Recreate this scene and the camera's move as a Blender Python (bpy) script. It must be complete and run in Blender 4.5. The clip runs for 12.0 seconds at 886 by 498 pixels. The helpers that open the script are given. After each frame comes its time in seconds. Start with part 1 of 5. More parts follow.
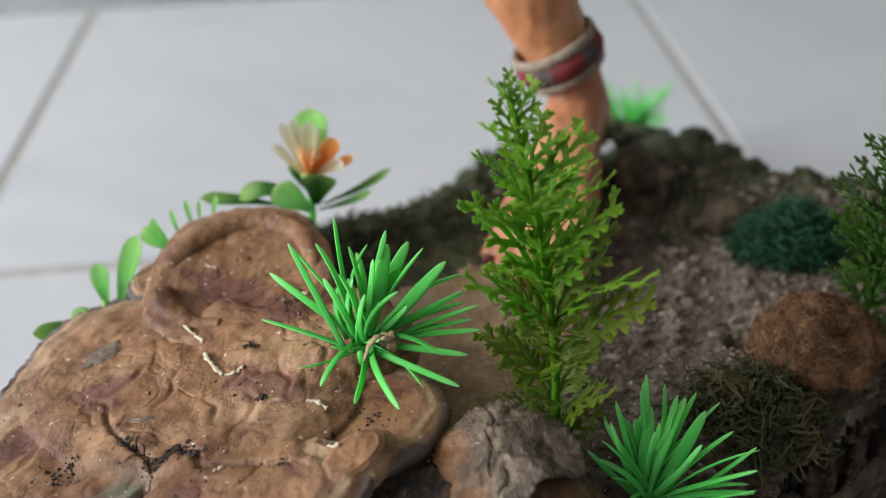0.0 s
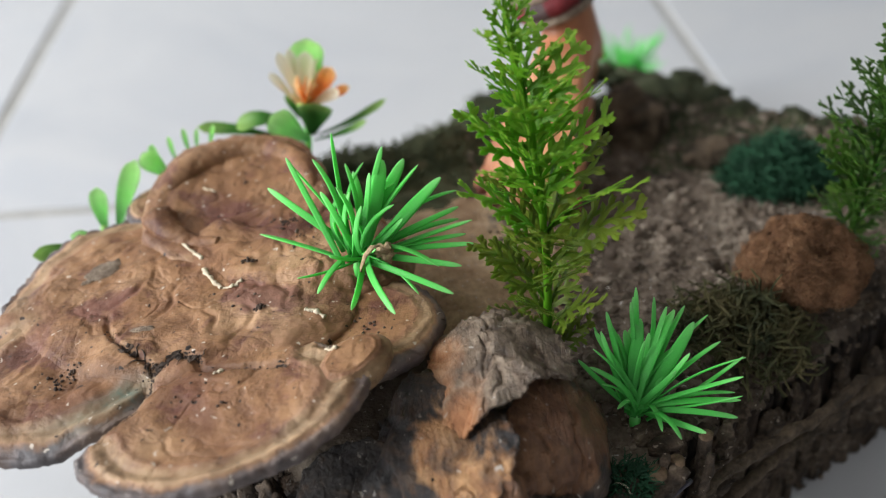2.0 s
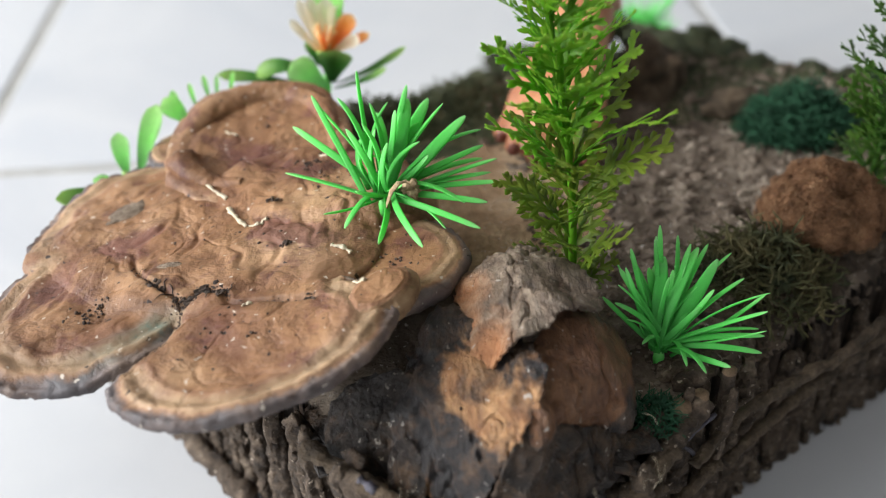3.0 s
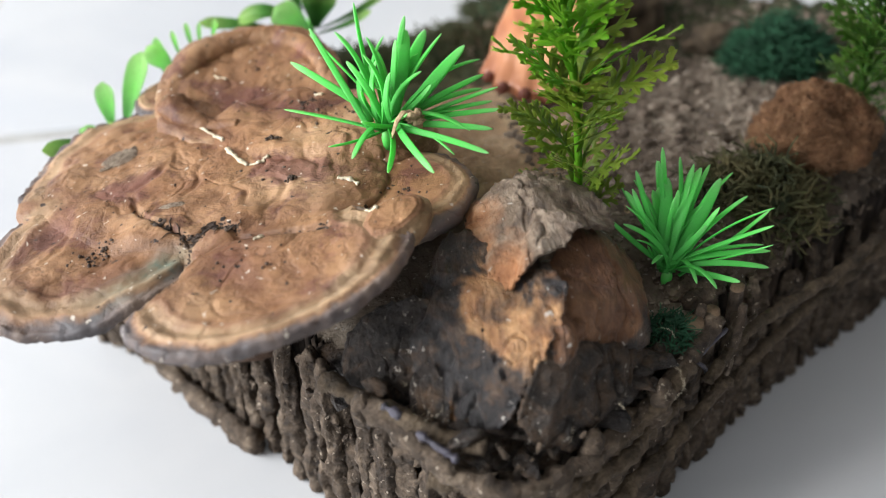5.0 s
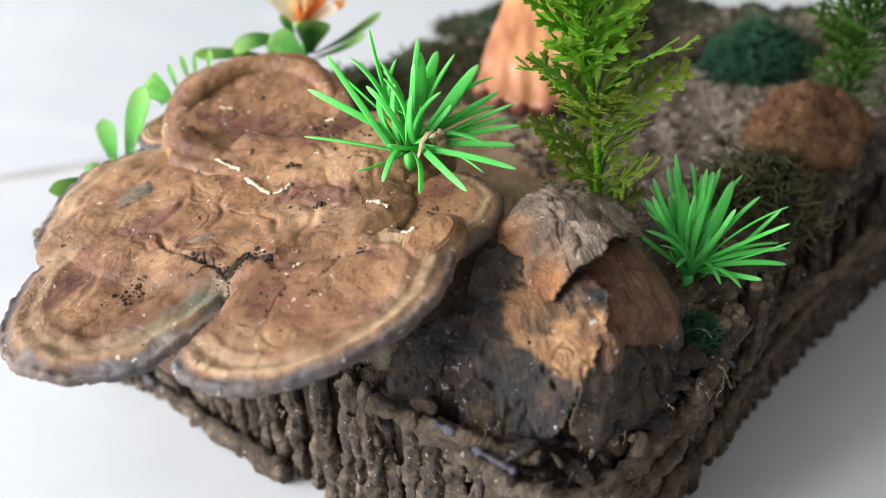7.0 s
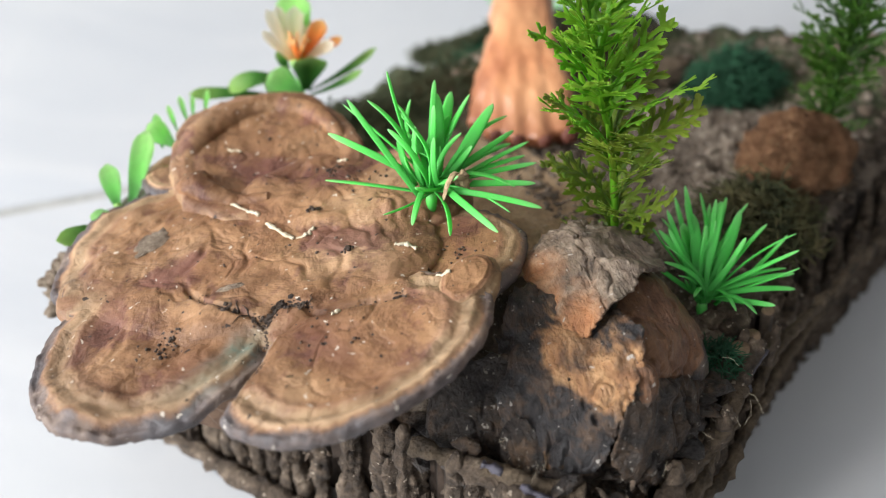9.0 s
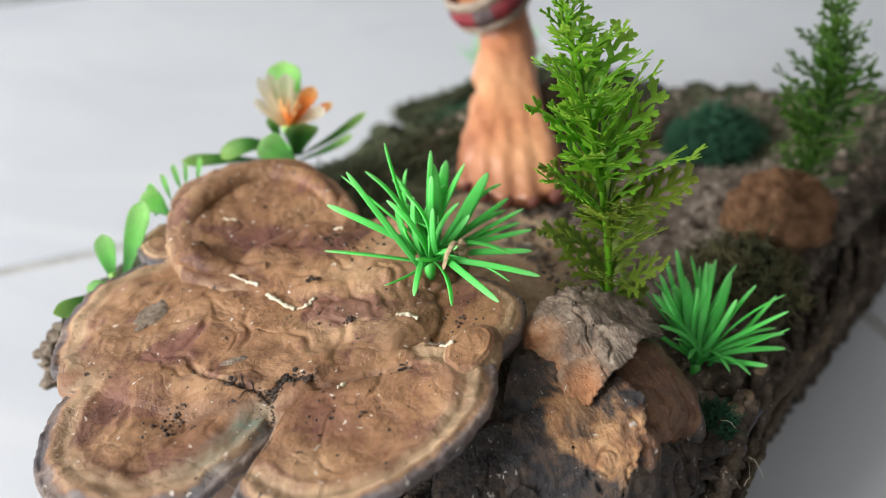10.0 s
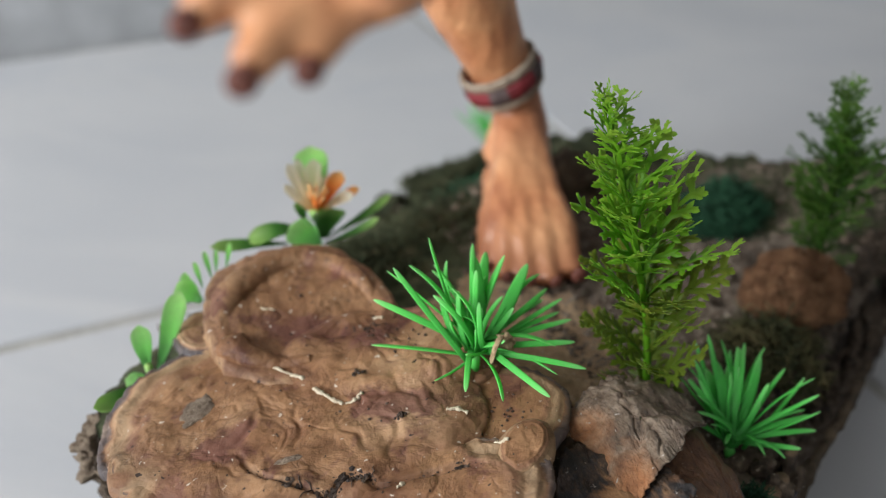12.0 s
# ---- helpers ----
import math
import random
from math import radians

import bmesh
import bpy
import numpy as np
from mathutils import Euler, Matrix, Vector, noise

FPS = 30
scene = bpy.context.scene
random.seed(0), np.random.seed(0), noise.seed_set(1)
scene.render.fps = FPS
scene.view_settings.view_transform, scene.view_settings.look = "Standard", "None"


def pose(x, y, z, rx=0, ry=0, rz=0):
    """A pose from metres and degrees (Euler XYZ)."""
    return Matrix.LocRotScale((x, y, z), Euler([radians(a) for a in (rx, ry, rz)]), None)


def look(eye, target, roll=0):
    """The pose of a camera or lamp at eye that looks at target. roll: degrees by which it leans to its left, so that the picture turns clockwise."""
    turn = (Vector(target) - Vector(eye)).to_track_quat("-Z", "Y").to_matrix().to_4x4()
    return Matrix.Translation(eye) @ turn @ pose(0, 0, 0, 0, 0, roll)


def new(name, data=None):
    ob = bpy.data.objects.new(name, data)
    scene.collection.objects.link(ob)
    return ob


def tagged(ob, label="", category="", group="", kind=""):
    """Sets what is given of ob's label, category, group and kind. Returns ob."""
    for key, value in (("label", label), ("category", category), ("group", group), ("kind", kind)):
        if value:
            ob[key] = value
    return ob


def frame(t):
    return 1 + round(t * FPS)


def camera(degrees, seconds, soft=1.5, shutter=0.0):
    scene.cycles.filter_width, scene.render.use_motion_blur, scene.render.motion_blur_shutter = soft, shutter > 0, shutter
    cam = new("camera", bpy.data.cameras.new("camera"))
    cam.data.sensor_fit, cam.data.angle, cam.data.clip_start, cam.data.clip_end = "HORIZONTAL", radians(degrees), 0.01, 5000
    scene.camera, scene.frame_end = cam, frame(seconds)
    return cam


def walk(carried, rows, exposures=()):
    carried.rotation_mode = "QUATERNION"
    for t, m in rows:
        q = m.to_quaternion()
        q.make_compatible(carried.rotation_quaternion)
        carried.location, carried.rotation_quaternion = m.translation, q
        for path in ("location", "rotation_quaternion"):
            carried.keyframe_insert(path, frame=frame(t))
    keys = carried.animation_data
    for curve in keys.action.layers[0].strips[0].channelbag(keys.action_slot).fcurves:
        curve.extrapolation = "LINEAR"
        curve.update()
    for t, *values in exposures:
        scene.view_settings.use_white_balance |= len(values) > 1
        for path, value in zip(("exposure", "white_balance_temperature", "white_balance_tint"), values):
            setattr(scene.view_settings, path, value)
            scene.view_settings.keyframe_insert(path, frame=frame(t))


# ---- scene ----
cam = camera(46.5, 12.0, 1.1)
cam.data.dof.use_dof = True
cam.data.dof.focus_distance = 0.406
cam.data.dof.aperture_fstop = 4.8
METRES, EYE, TILT, LEAN, TURN = 0.244, 0.4065, -33.62, 1.936, -4.966
ROWS = [
    (0.0, 0.0, 0.0, 0.0, 0.0, 0.0, -0.0),
    (0.5, -0.0006, -0.008, -0.0177, -0.16, -0.08, -0.1),
    (1.0, -0.0021, -0.0164, -0.0428, -0.32, -0.39, -0.18),
    (1.5, -0.0014, -0.0275, -0.0745, -0.44, -0.64, -0.15),
    (2.0, -0.0055, -0.0355, -0.1107, -0.48, -1.01, -0.19),
    (2.5, -0.0273, -0.0386, -0.1491, -0.54, -1.46, -0.34),
    (3.0, -0.0474, -0.0443, -0.1882, -0.5, -1.88, -0.29),
    (3.5, -0.0705, -0.0432, -0.2282, -0.68, -2.38, -0.04),
    (5.5, -0.1895, -0.0403, -0.2792, -4.8, -2.82, 2.74),
    (6.0, -0.2347, -0.0423, -0.2784, -5.65, -2.57, 3.53),
    (6.5, -0.2779, -0.0455, -0.2709, -6.56, -2.42, 4.36),
    (7.0, -0.3212, -0.0447, -0.261, -7.9, -2.21, 5.23),
    (9.0, -0.4909, -0.0362, -0.1842, -12.47, -2.43, 7.1),
    (9.5, -0.5228, -0.0425, -0.1474, -13.54, -1.83, 7.6),
    (10.0, -0.5475, -0.047, -0.1168, -14.56, -0.84, 7.98),
    (10.5, -0.585, -0.0457, -0.083, -15.2, -0.29, 8.18),
    (11.0, -0.6149, -0.0435, -0.0607, -15.79, 0.25, 8.39),
    (11.5, -0.6452, -0.0422, -0.0171, -16.57, 0.35, 8.61),
    (12.0, -0.6966, -0.0395, 0.0144, -17.35, 0.46, 8.63),
]
EXPOSURES = [(0.0, -0.31), (1.5, -0.20), (3.0, 0.18), (6.5, 0.31), (9.5, 0.20), (12.0, -0.46)]
walk(cam, [(t, pose(0, 0, EYE, TILT, LEAN, TURN) @ pose(METRES * x, METRES * y, METRES * z, 90 + pitch, roll, yaw)) for t, x, y, z, yaw, pitch, roll in ROWS], EXPOSURES)

# ---- world and light ----
world = bpy.data.worlds.new("sky")
scene.world = world
world.use_nodes = True
sky = world.node_tree.nodes.new("ShaderNodeTexSky")
sky.sky_type, sky.sun_disc = "NISHITA", False
sky.sun_elevation, sky.sun_rotation = radians(50), radians(250)
world.node_tree.nodes["Background"].inputs["Strength"].default_value = 0.10
world.node_tree.links.new(sky.outputs["Color"], world.node_tree.nodes["Background"].inputs["Color"])


def area_lamp(name, eye, target, w, h, watts, colour):
    data = bpy.data.lights.new(name, "AREA")
    data.shape, data.size, data.size_y, data.energy, data.color = "RECTANGLE", w, h, watts, colour
    ob = new(name, data)
    ob.matrix_world = look(eye, target)
    return ob


ROOM_L, ROOM_R, ROOM_N, ROOM_S, ROOM_H = -3.1, 2.088, 1.154, -2.374, 3.2
area_lamp("window_light", (ROOM_L + 0.02, 0.03, 1.42), (0.0, 0.15, 0.85), 2.0, 2.1, 265.0, (0.95, 0.975, 1.0))


# ---- materials ----
def nodes_of(name):
    m = bpy.data.materials.new(name)
    m.use_nodes = True
    nt = m.node_tree
    return m, nt, nt.nodes["Principled BSDF"]


def ramp_node(nt, fac, stops, interp="LINEAR"):
    r = nt.nodes.new("ShaderNodeValToRGB")
    r.color_ramp.interpolation = interp
    els = r.color_ramp.elements
    while len(els) < len(stops):
        els.new(0.5)
    for e, (p, c) in zip(els, stops):
        e.position, e.color = p, (*c, 1)
    if fac is not None:
        nt.links.new(fac, r.inputs["Fac"])
    return r


def coords(nt, vary=True):
    tc = nt.nodes.new("ShaderNodeTexCoord")
    if not vary:
        return tc.outputs["Object"]
    info, add = nt.nodes.new("ShaderNodeObjectInfo"), nt.nodes.new("ShaderNodeVectorMath")
    nt.links.new(tc.outputs["Object"], add.inputs[0])
    mul = nt.nodes.new("ShaderNodeMath")
    mul.operation = "MULTIPLY"
    mul.inputs[1].default_value = 7.3
    nt.links.new(info.outputs["Random"], mul.inputs[0])
    nt.links.new(mul.outputs[0], add.inputs[1])
    return add.outputs[0]


def noise_node(nt, vec, scale, detail=6.0, rough=0.6, distort=0.0):
    n = nt.nodes.new("ShaderNodeTexNoise")
    n.inputs["Scale"].default_value, n.inputs["Detail"].default_value = scale, detail
    n.inputs["Roughness"].default_value, n.inputs["Distortion"].default_value = rough, distort
    nt.links.new(vec, n.inputs["Vector"])
    return n.outputs["Fac"]


def mix_node(nt, fac, a, b, blend="MIX"):
    m = nt.nodes.new("ShaderNodeMix")
    m.data_type, m.blend_type = "RGBA", blend
    for sock, val in ((m.inputs["Factor"], fac), (m.inputs["A"], a), (m.inputs["B"], b)):
        if isinstance(val, (int, float)):
            sock.default_value = val
        elif isinstance(val, tuple):
            sock.default_value = (*val, 1)
        else:
            nt.links.new(val, sock)
    return m.outputs["Result"]


def bump_on(nt, bsdf, height, strength, distance):
    b = nt.nodes.new("ShaderNodeBump")
    b.inputs["Strength"].default_value, b.inputs["Distance"].default_value = strength, distance
    nt.links.new(height, b.inputs["Height"])
    nt.links.new(b.outputs["Normal"], bsdf.inputs["Normal"])


def rough_mat(name, stops, scale, rough=0.8, bump=0.5, depth=0.002, fine=6.0, spots=None, spot_scale=300.0, distort=0.3, subsurface=0.0, spec=0.4, grain=0.55):
    """A mottled matt surface: a large noise drives the colours, a fine one the grain and relief."""
    m, nt, bsdf = nodes_of(name)
    vec = coords(nt)
    big = noise_node(nt, vec, scale, 5.0, 0.6, distort)
    col = ramp_node(nt, big, stops).outputs["Color"]
    fine_n = noise_node(nt, vec, scale * fine, 6.0, 0.65)
    col = mix_node(nt, grain, col, ramp_node(nt, fine_n, [(0.3, (0.45, 0.45, 0.45)), (0.7, (1.25, 1.25, 1.25))]).outputs["Color"], "MULTIPLY")
    if spots:
        dots = noise_node(nt, vec, spot_scale, 2.0, 0.5)
        col = mix_node(nt, ramp_node(nt, dots, [(0.66, (0, 0, 0)), (0.72, (1, 1, 1))]).outputs["Color"], col, spots)
    nt.links.new(col, bsdf.inputs["Base Color"])
    bsdf.inputs["Roughness"].default_value = rough
    bsdf.inputs["Specular IOR Level"].default_value = spec
    if subsurface:
        bsdf.inputs["Subsurface Weight"].default_value = subsurface
        bsdf.inputs["Subsurface Radius"].default_value = (0.004, 0.006, 0.002)
    bump_on(nt, bsdf, fine_n, bump, depth)
    return m


def glow_through(nt, bsdf, col, share):
    """Thin plastic lets some of the light through."""
    if not share:
        return
    tl, mix = nt.nodes.new("ShaderNodeBsdfTranslucent"), nt.nodes.new("ShaderNodeMixShader")
    nt.links.new(col, tl.inputs["Color"])
    mix.inputs[0].default_value = share
    nt.links.new(bsdf.outputs[0], mix.inputs[1])
    nt.links.new(tl.outputs[0], mix.inputs[2])
    nt.links.new(mix.outputs[0], nt.nodes["Material Output"].inputs["Surface"])


def plastic_mat(name, low, high, tip=None, rough=0.42, through_light=0.15):
    """Dyed plastic: one colour along the piece to another, after the along attribute, with faint mottling."""
    m, nt, bsdf = nodes_of(name)
    at = nt.nodes.new("ShaderNodeAttribute")
    at.attribute_name = "along"
    col = ramp_node(nt, at.outputs["Fac"], [(0.0, low), (0.55, high), (1.0, tip or high)]).outputs["Color"]
    vec = coords(nt)
    n = noise_node(nt, vec, 120.0, 3.0)
    col = mix_node(nt, 0.5, col, ramp_node(nt, n, [(0.3, (0.82, 0.82, 0.82)), (0.7, (1.15, 1.15, 1.15))]).outputs["Color"], "MULTIPLY")
    info = nt.nodes.new("ShaderNodeObjectInfo")
    col = mix_node(nt, 0.6, col, ramp_node(nt, info.outputs["Random"], [(0.0, (0.86, 0.9, 0.86)), (1.0, (1.2, 1.12, 1.1))]).outputs["Color"], "MULTIPLY")
    nt.links.new(col, bsdf.inputs["Base Color"])
    bsdf.inputs["Roughness"].default_value = rough
    bsdf.inputs["Specular IOR Level"].default_value = 0.3
    bsdf.inputs["Subsurface Weight"].default_value = 0.25
    bsdf.inputs["Subsurface Radius"].default_value = (0.002, 0.005, 0.002)
    bsdf.inputs["Subsurface Scale"].default_value = 0.6
    bump_on(nt, bsdf, noise_node(nt, vec, 600.0, 3.0), 0.15, 0.0005)
    glow_through(nt, bsdf, col, through_light)
    return m


def fungus_mat():
    m, nt, bsdf = nodes_of("fungus_skin")
    vec = coords(nt, False)
    big = noise_node(nt, vec, 18.0, 4.0, 0.55, 0.2)
    mid = noise_node(nt, vec, 75.0, 6.0, 0.65, 0.15)
    fine = noise_node(nt, vec, 420.0, 6.0, 0.7)
    core = ramp_node(nt, big, [(0.30, (0.165, 0.072, 0.040)), (0.42, (0.268, 0.137, 0.067)), (0.52, (0.355, 0.196, 0.098)), (0.66, (0.44, 0.274, 0.152))]).outputs["Color"]
    patch = noise_node(nt, vec, 34.0, 5.0, 0.65, 0.3)
    core = mix_node(nt, ramp_node(nt, patch, [(0.52, (0, 0, 0)), (0.60, (0.78, 0.78, 0.78))]).outputs["Color"], core, (0.150, 0.060, 0.048))
    zone = nt.nodes.new("ShaderNodeAttribute")
    zone.attribute_name = "zone"
    wob = nt.nodes.new("ShaderNodeMath")
    wob.operation = "MULTIPLY_ADD"
    nt.links.new(mid, wob.inputs[0])
    wob.inputs[1].default_value, wob.inputs[2].default_value = 0.26, -0.13
    zs = nt.nodes.new("ShaderNodeMath")
    nt.links.new(zone.outputs["Fac"], zs.inputs[0])
    nt.links.new(wob.outputs[0], zs.inputs[1])
    bands = ramp_node(nt, zs.outputs[0], [(0.0, (0.34, 0.19, 0.10)), (0.60, (0.31, 0.175, 0.095)), (0.67, (0.235, 0.115, 0.076)), (0.74, (0.39, 0.255, 0.145)),
                                          (0.82, (0.33, 0.225, 0.130)), (0.885, (0.49, 0.325, 0.190)), (0.925, (0.37, 0.195, 0.098)), (0.955, (0.24, 0.165, 0.120)), (1.0, (0.27, 0.205, 0.160))]).outputs["Color"]
    use = ramp_node(nt, zs.outputs[0], [(0.55, (0, 0, 0)), (0.80, (0.9, 0.9, 0.9))]).outputs["Color"]
    col = mix_node(nt, use, core, bands)
    slate = ramp_node(nt, patch, [(0.38, (0.25, 0.190, 0.150)), (0.47, (0.150, 0.120, 0.112)), (0.60, (0.082, 0.080, 0.088))]).outputs["Color"]
    col = mix_node(nt, ramp_node(nt, zs.outputs[0], [(0.90, (0, 0, 0)), (0.97, (0.88, 0.88, 0.88))]).outputs["Color"], col, slate)
    stain = nt.nodes.new("ShaderNodeAttribute")
    stain.attribute_name = "stain"
    st = nt.nodes.new("ShaderNodeMath")
    st.operation = "MULTIPLY"
    nt.links.new(stain.outputs["Fac"], st.inputs[0])
    nt.links.new(ramp_node(nt, mid, [(0.3, (0.1, 0.1, 0.1)), (0.6, (1, 1, 1))]).outputs["Color"], st.inputs[1])
    col = mix_node(nt, st.outputs[0], col, (0.070, 0.150, 0.128))
    col = mix_node(nt, 0.8, col, ramp_node(nt, mid, [(0.25, (0.50, 0.455, 0.44)), (0.7, (1.12, 1.12, 1.13))]).outputs["Color"], "MULTIPLY")
    col = mix_node(nt, 0.28, col, ramp_node(nt, fine, [(0.3, (0.6, 0.6, 0.6)), (0.7, (1.25, 1.25, 1.25))]).outputs["Color"], "MULTIPLY")
    # Crease shade goes into the colour along lines that also dip in relief.
    crease_lines = noise_node(nt, vec, 36.0, 8.0, 0.62, 0.4)
    col = mix_node(nt, 0.50, col, ramp_node(nt, crease_lines, [(0.455, (1, 1, 1)), (0.492, (0.48, 0.42, 0.40)), (0.530, (1, 1, 1))]).outputs["Color"], "MULTIPLY")
    grime = noise_node(nt, vec, 11.0, 7.0, 0.7, 0.3)
    col = mix_node(nt, 0.65, col, ramp_node(nt, grime, [(0.36, (0.60, 0.56, 0.55)), (0.50, (1, 1, 1)), (0.66, (1.12, 1.10, 1.06))]).outputs["Color"], "MULTIPLY")
    dots = noise_node(nt, vec, 260.0, 2.0, 0.5)
    col = mix_node(nt, ramp_node(nt, dots, [(0.705, (0, 0, 0)), (0.73, (1, 1, 1))]).outputs["Color"], col, (0.035, 0.022, 0.016))
    dust = noise_node(nt, vec, 330.0, 2.0, 0.5, 0.4)
    col = mix_node(nt, ramp_node(nt, dust, [(0.70, (0, 0, 0)), (0.74, (0.8, 0.8, 0.8))]).outputs["Color"], col, (0.60, 0.53, 0.44))
    nt.links.new(col, bsdf.inputs["Base Color"])
    bsdf.inputs["Roughness"].default_value = 0.50
    bsdf.inputs["Specular IOR Level"].default_value = 0.25
    hsum = nt.nodes.new("ShaderNodeMath")
    hsum.operation = "MULTIPLY_ADD"
    nt.links.new(mid, hsum.inputs[0])
    hsum.inputs[1].default_value = 1.5
    nt.links.new(fine, hsum.inputs[2])
    vb = nt.nodes.new("ShaderNodeMath")
    vb.operation = "MULTIPLY_ADD"
    nt.links.new(ramp_node(nt, crease_lines, [(0.44, (1, 1, 1)), (0.492, (0, 0, 0)), (0.55, (1, 1, 1))]).outputs["Color"], vb.inputs[0])
    vb.inputs[1].default_value = 0.6
    nt.links.new(hsum.outputs[0], vb.inputs[2])
    bump_on(nt, bsdf, vb.outputs[0], 0.6, 0.0008)
    return m


def tile_mat():
    m, nt, bsdf = nodes_of("white_tile")
    vec = coords(nt)
    n = noise_node(nt, vec, 2.2, 5.0, 0.55, 1.6)
    col = ramp_node(nt, n, [(0.3, (0.50, 0.51, 0.53)), (0.5, (0.575, 0.575, 0.58)), (0.62, (0.53, 0.54, 0.56)), (0.75, (0.585, 0.585, 0.585))]).outputs["Color"]
    nt.links.new(col, bsdf.inputs["Base Color"])
    bsdf.inputs["Roughness"].default_value = 0.38
    bsdf.inputs["Specular IOR Level"].default_value = 0.4
    bump_on(nt, bsdf, noise_node(nt, vec, 60.0, 3.0), 0.05, 0.001)
    return m


def skin_wood_mat():
    m, nt, bsdf = nodes_of("painted_wood")
    vec = coords(nt, False)
    n = noise_node(nt, vec, 16.0, 5.0, 0.6, 0.4)
    col = ramp_node(nt, n, [(0.30, (0.37, 0.130, 0.058)), (0.48, (0.54, 0.238, 0.108)), (0.68, (0.65, 0.345, 0.168))]).outputs["Color"]
    streak = nt.nodes.new("ShaderNodeTexWave")
    streak.inputs["Scale"].default_value, streak.inputs["Distortion"].default_value = 30.0, 6.0
    streak.inputs["Detail"].default_value = 4.0
    nt.links.new(vec, streak.inputs["Vector"])
    col = mix_node(nt, 0.3, col, ramp_node(nt, streak.outputs["Fac"], [(0.2, (0.6, 0.5, 0.45)), (0.6, (1.1, 1.1, 1.1))]).outputs["Color"], "MULTIPLY")
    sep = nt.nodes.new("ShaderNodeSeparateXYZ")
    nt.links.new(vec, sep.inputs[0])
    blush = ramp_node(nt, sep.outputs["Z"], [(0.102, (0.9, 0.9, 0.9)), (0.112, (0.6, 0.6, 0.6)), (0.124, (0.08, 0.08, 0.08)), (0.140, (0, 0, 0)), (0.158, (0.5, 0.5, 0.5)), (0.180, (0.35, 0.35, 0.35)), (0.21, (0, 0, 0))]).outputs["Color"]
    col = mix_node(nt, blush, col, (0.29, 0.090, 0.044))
    nt.links.new(col, bsdf.inputs["Base Color"])
    bsdf.inputs["Roughness"].default_value = 0.42
    bump_on(nt, bsdf, streak.outputs["Fac"], 0.12, 0.0008)
    return m


def flower_mat(name, dyed):
    m, nt, bsdf = nodes_of(name)
    at = nt.nodes.new("ShaderNodeAttribute")
    at.attribute_name = "along"
    white = ramp_node(nt, at.outputs["Fac"], [(0.0, (0.85, 0.52, 0.18)), (0.35, (0.88, 0.76, 0.54)), (1.0, (0.90, 0.87, 0.76))]).outputs["Color"]
    orange = ramp_node(nt, at.outputs["Fac"], [(0.0, (0.80, 0.36, 0.07)), (0.35, (0.90, 0.26, 0.05)), (0.7, (0.92, 0.40, 0.10)), (1.0, (0.90, 0.62, 0.28))]).outputs["Color"]
    col = orange if dyed else white
    nt.links.new(col, bsdf.inputs["Base Color"])
    bsdf.inputs["Roughness"].default_value = 0.45
    bsdf.inputs["Subsurface Weight"].default_value = 0.3
    bsdf.inputs["Subsurface Radius"].default_value = (0.004, 0.003, 0.002)
    glow_through(nt, bsdf, col, 0.4)
    return m


FUNGUS = fungus_mat()
TILE = tile_mat()
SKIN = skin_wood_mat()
PETAL = flower_mat("cream_petal", False)
ORANGE = flower_mat("orange_petal", True)
UNDER = rough_mat("fungus_underside", [(0.3, (0.10, 0.055, 0.035)), (0.6, (0.20, 0.12, 0.075)), (0.8, (0.28, 0.19, 0.13))], 60.0, 0.8)
BARK = rough_mat("bark", [(0.30, (0.025, 0.016, 0.011)), (0.45, (0.082, 0.056, 0.037)), (0.60, (0.160, 0.114, 0.078)), (0.78, (0.38, 0.295, 0.21))], 80.0, 0.8, 1.0, 0.004, 4.0, (0.42, 0.34, 0.26), 380.0, grain=0.9)
CORE = rough_mat("log_core", [(0.3, (0.025, 0.016, 0.011)), (0.7, (0.07, 0.045, 0.03))], 60.0, 0.9)
SOIL = rough_mat("grey_soil", [(0.30, (0.045, 0.031, 0.021)), (0.43, (0.125, 0.092, 0.066)), (0.56, (0.225, 0.175, 0.130)), (0.76, (0.46, 0.39, 0.31))], 38.0, 0.9, 1.0, 0.003, 8.0, (0.55, 0.50, 0.45), 500.0)
SAND = rough_mat("warm_sand", [(0.28, (0.25, 0.16, 0.092)), (0.45, (0.46, 0.31, 0.18)), (0.6, (0.56, 0.40, 0.245)), (0.78, (0.62, 0.49, 0.36))], 38.0, 0.9, 1.0, 0.003, 8.0, (0.55, 0.50, 0.45), 500.0)
GRIT = rough_mat("grey_grit", [(0.3, (0.060, 0.042, 0.030)), (0.5, (0.175, 0.132, 0.098)), (0.75, (0.44, 0.37, 0.29))], 90.0, 0.9)
CRUMB_AND_SHADE = rough_mat("dark_crumbs_and_shade", [(0.3, (0.020, 0.013, 0.010)), (0.52, (0.060, 0.040, 0.029)), (0.72, (0.17, 0.115, 0.078))], 260.0, 0.85)
BARKDARK = rough_mat("dark_bark", [(0.3, (0.045, 0.032, 0.021)), (0.5, (0.130, 0.092, 0.058)), (0.75, (0.27, 0.195, 0.125))], 90.0, 0.9, 1.0, 0.004, 5.0)
SCRAP = rough_mat("withered_scrap", [(0.3, (0.22, 0.14, 0.07)), (0.6, (0.46, 0.34, 0.19))], 300.0, 0.7)
CRUST = rough_mat("grey_crust", [(0.3, (0.15, 0.105, 0.072)), (0.5, (0.27, 0.20, 0.14)), (0.72, (0.42, 0.34, 0.25))], 260.0, 0.85, 1.0, 0.002)
PALE = rough_mat("dried_glue", [(0.3, (0.55, 0.45, 0.30)), (0.7, (0.74, 0.66, 0.50))], 200.0, 0.5)


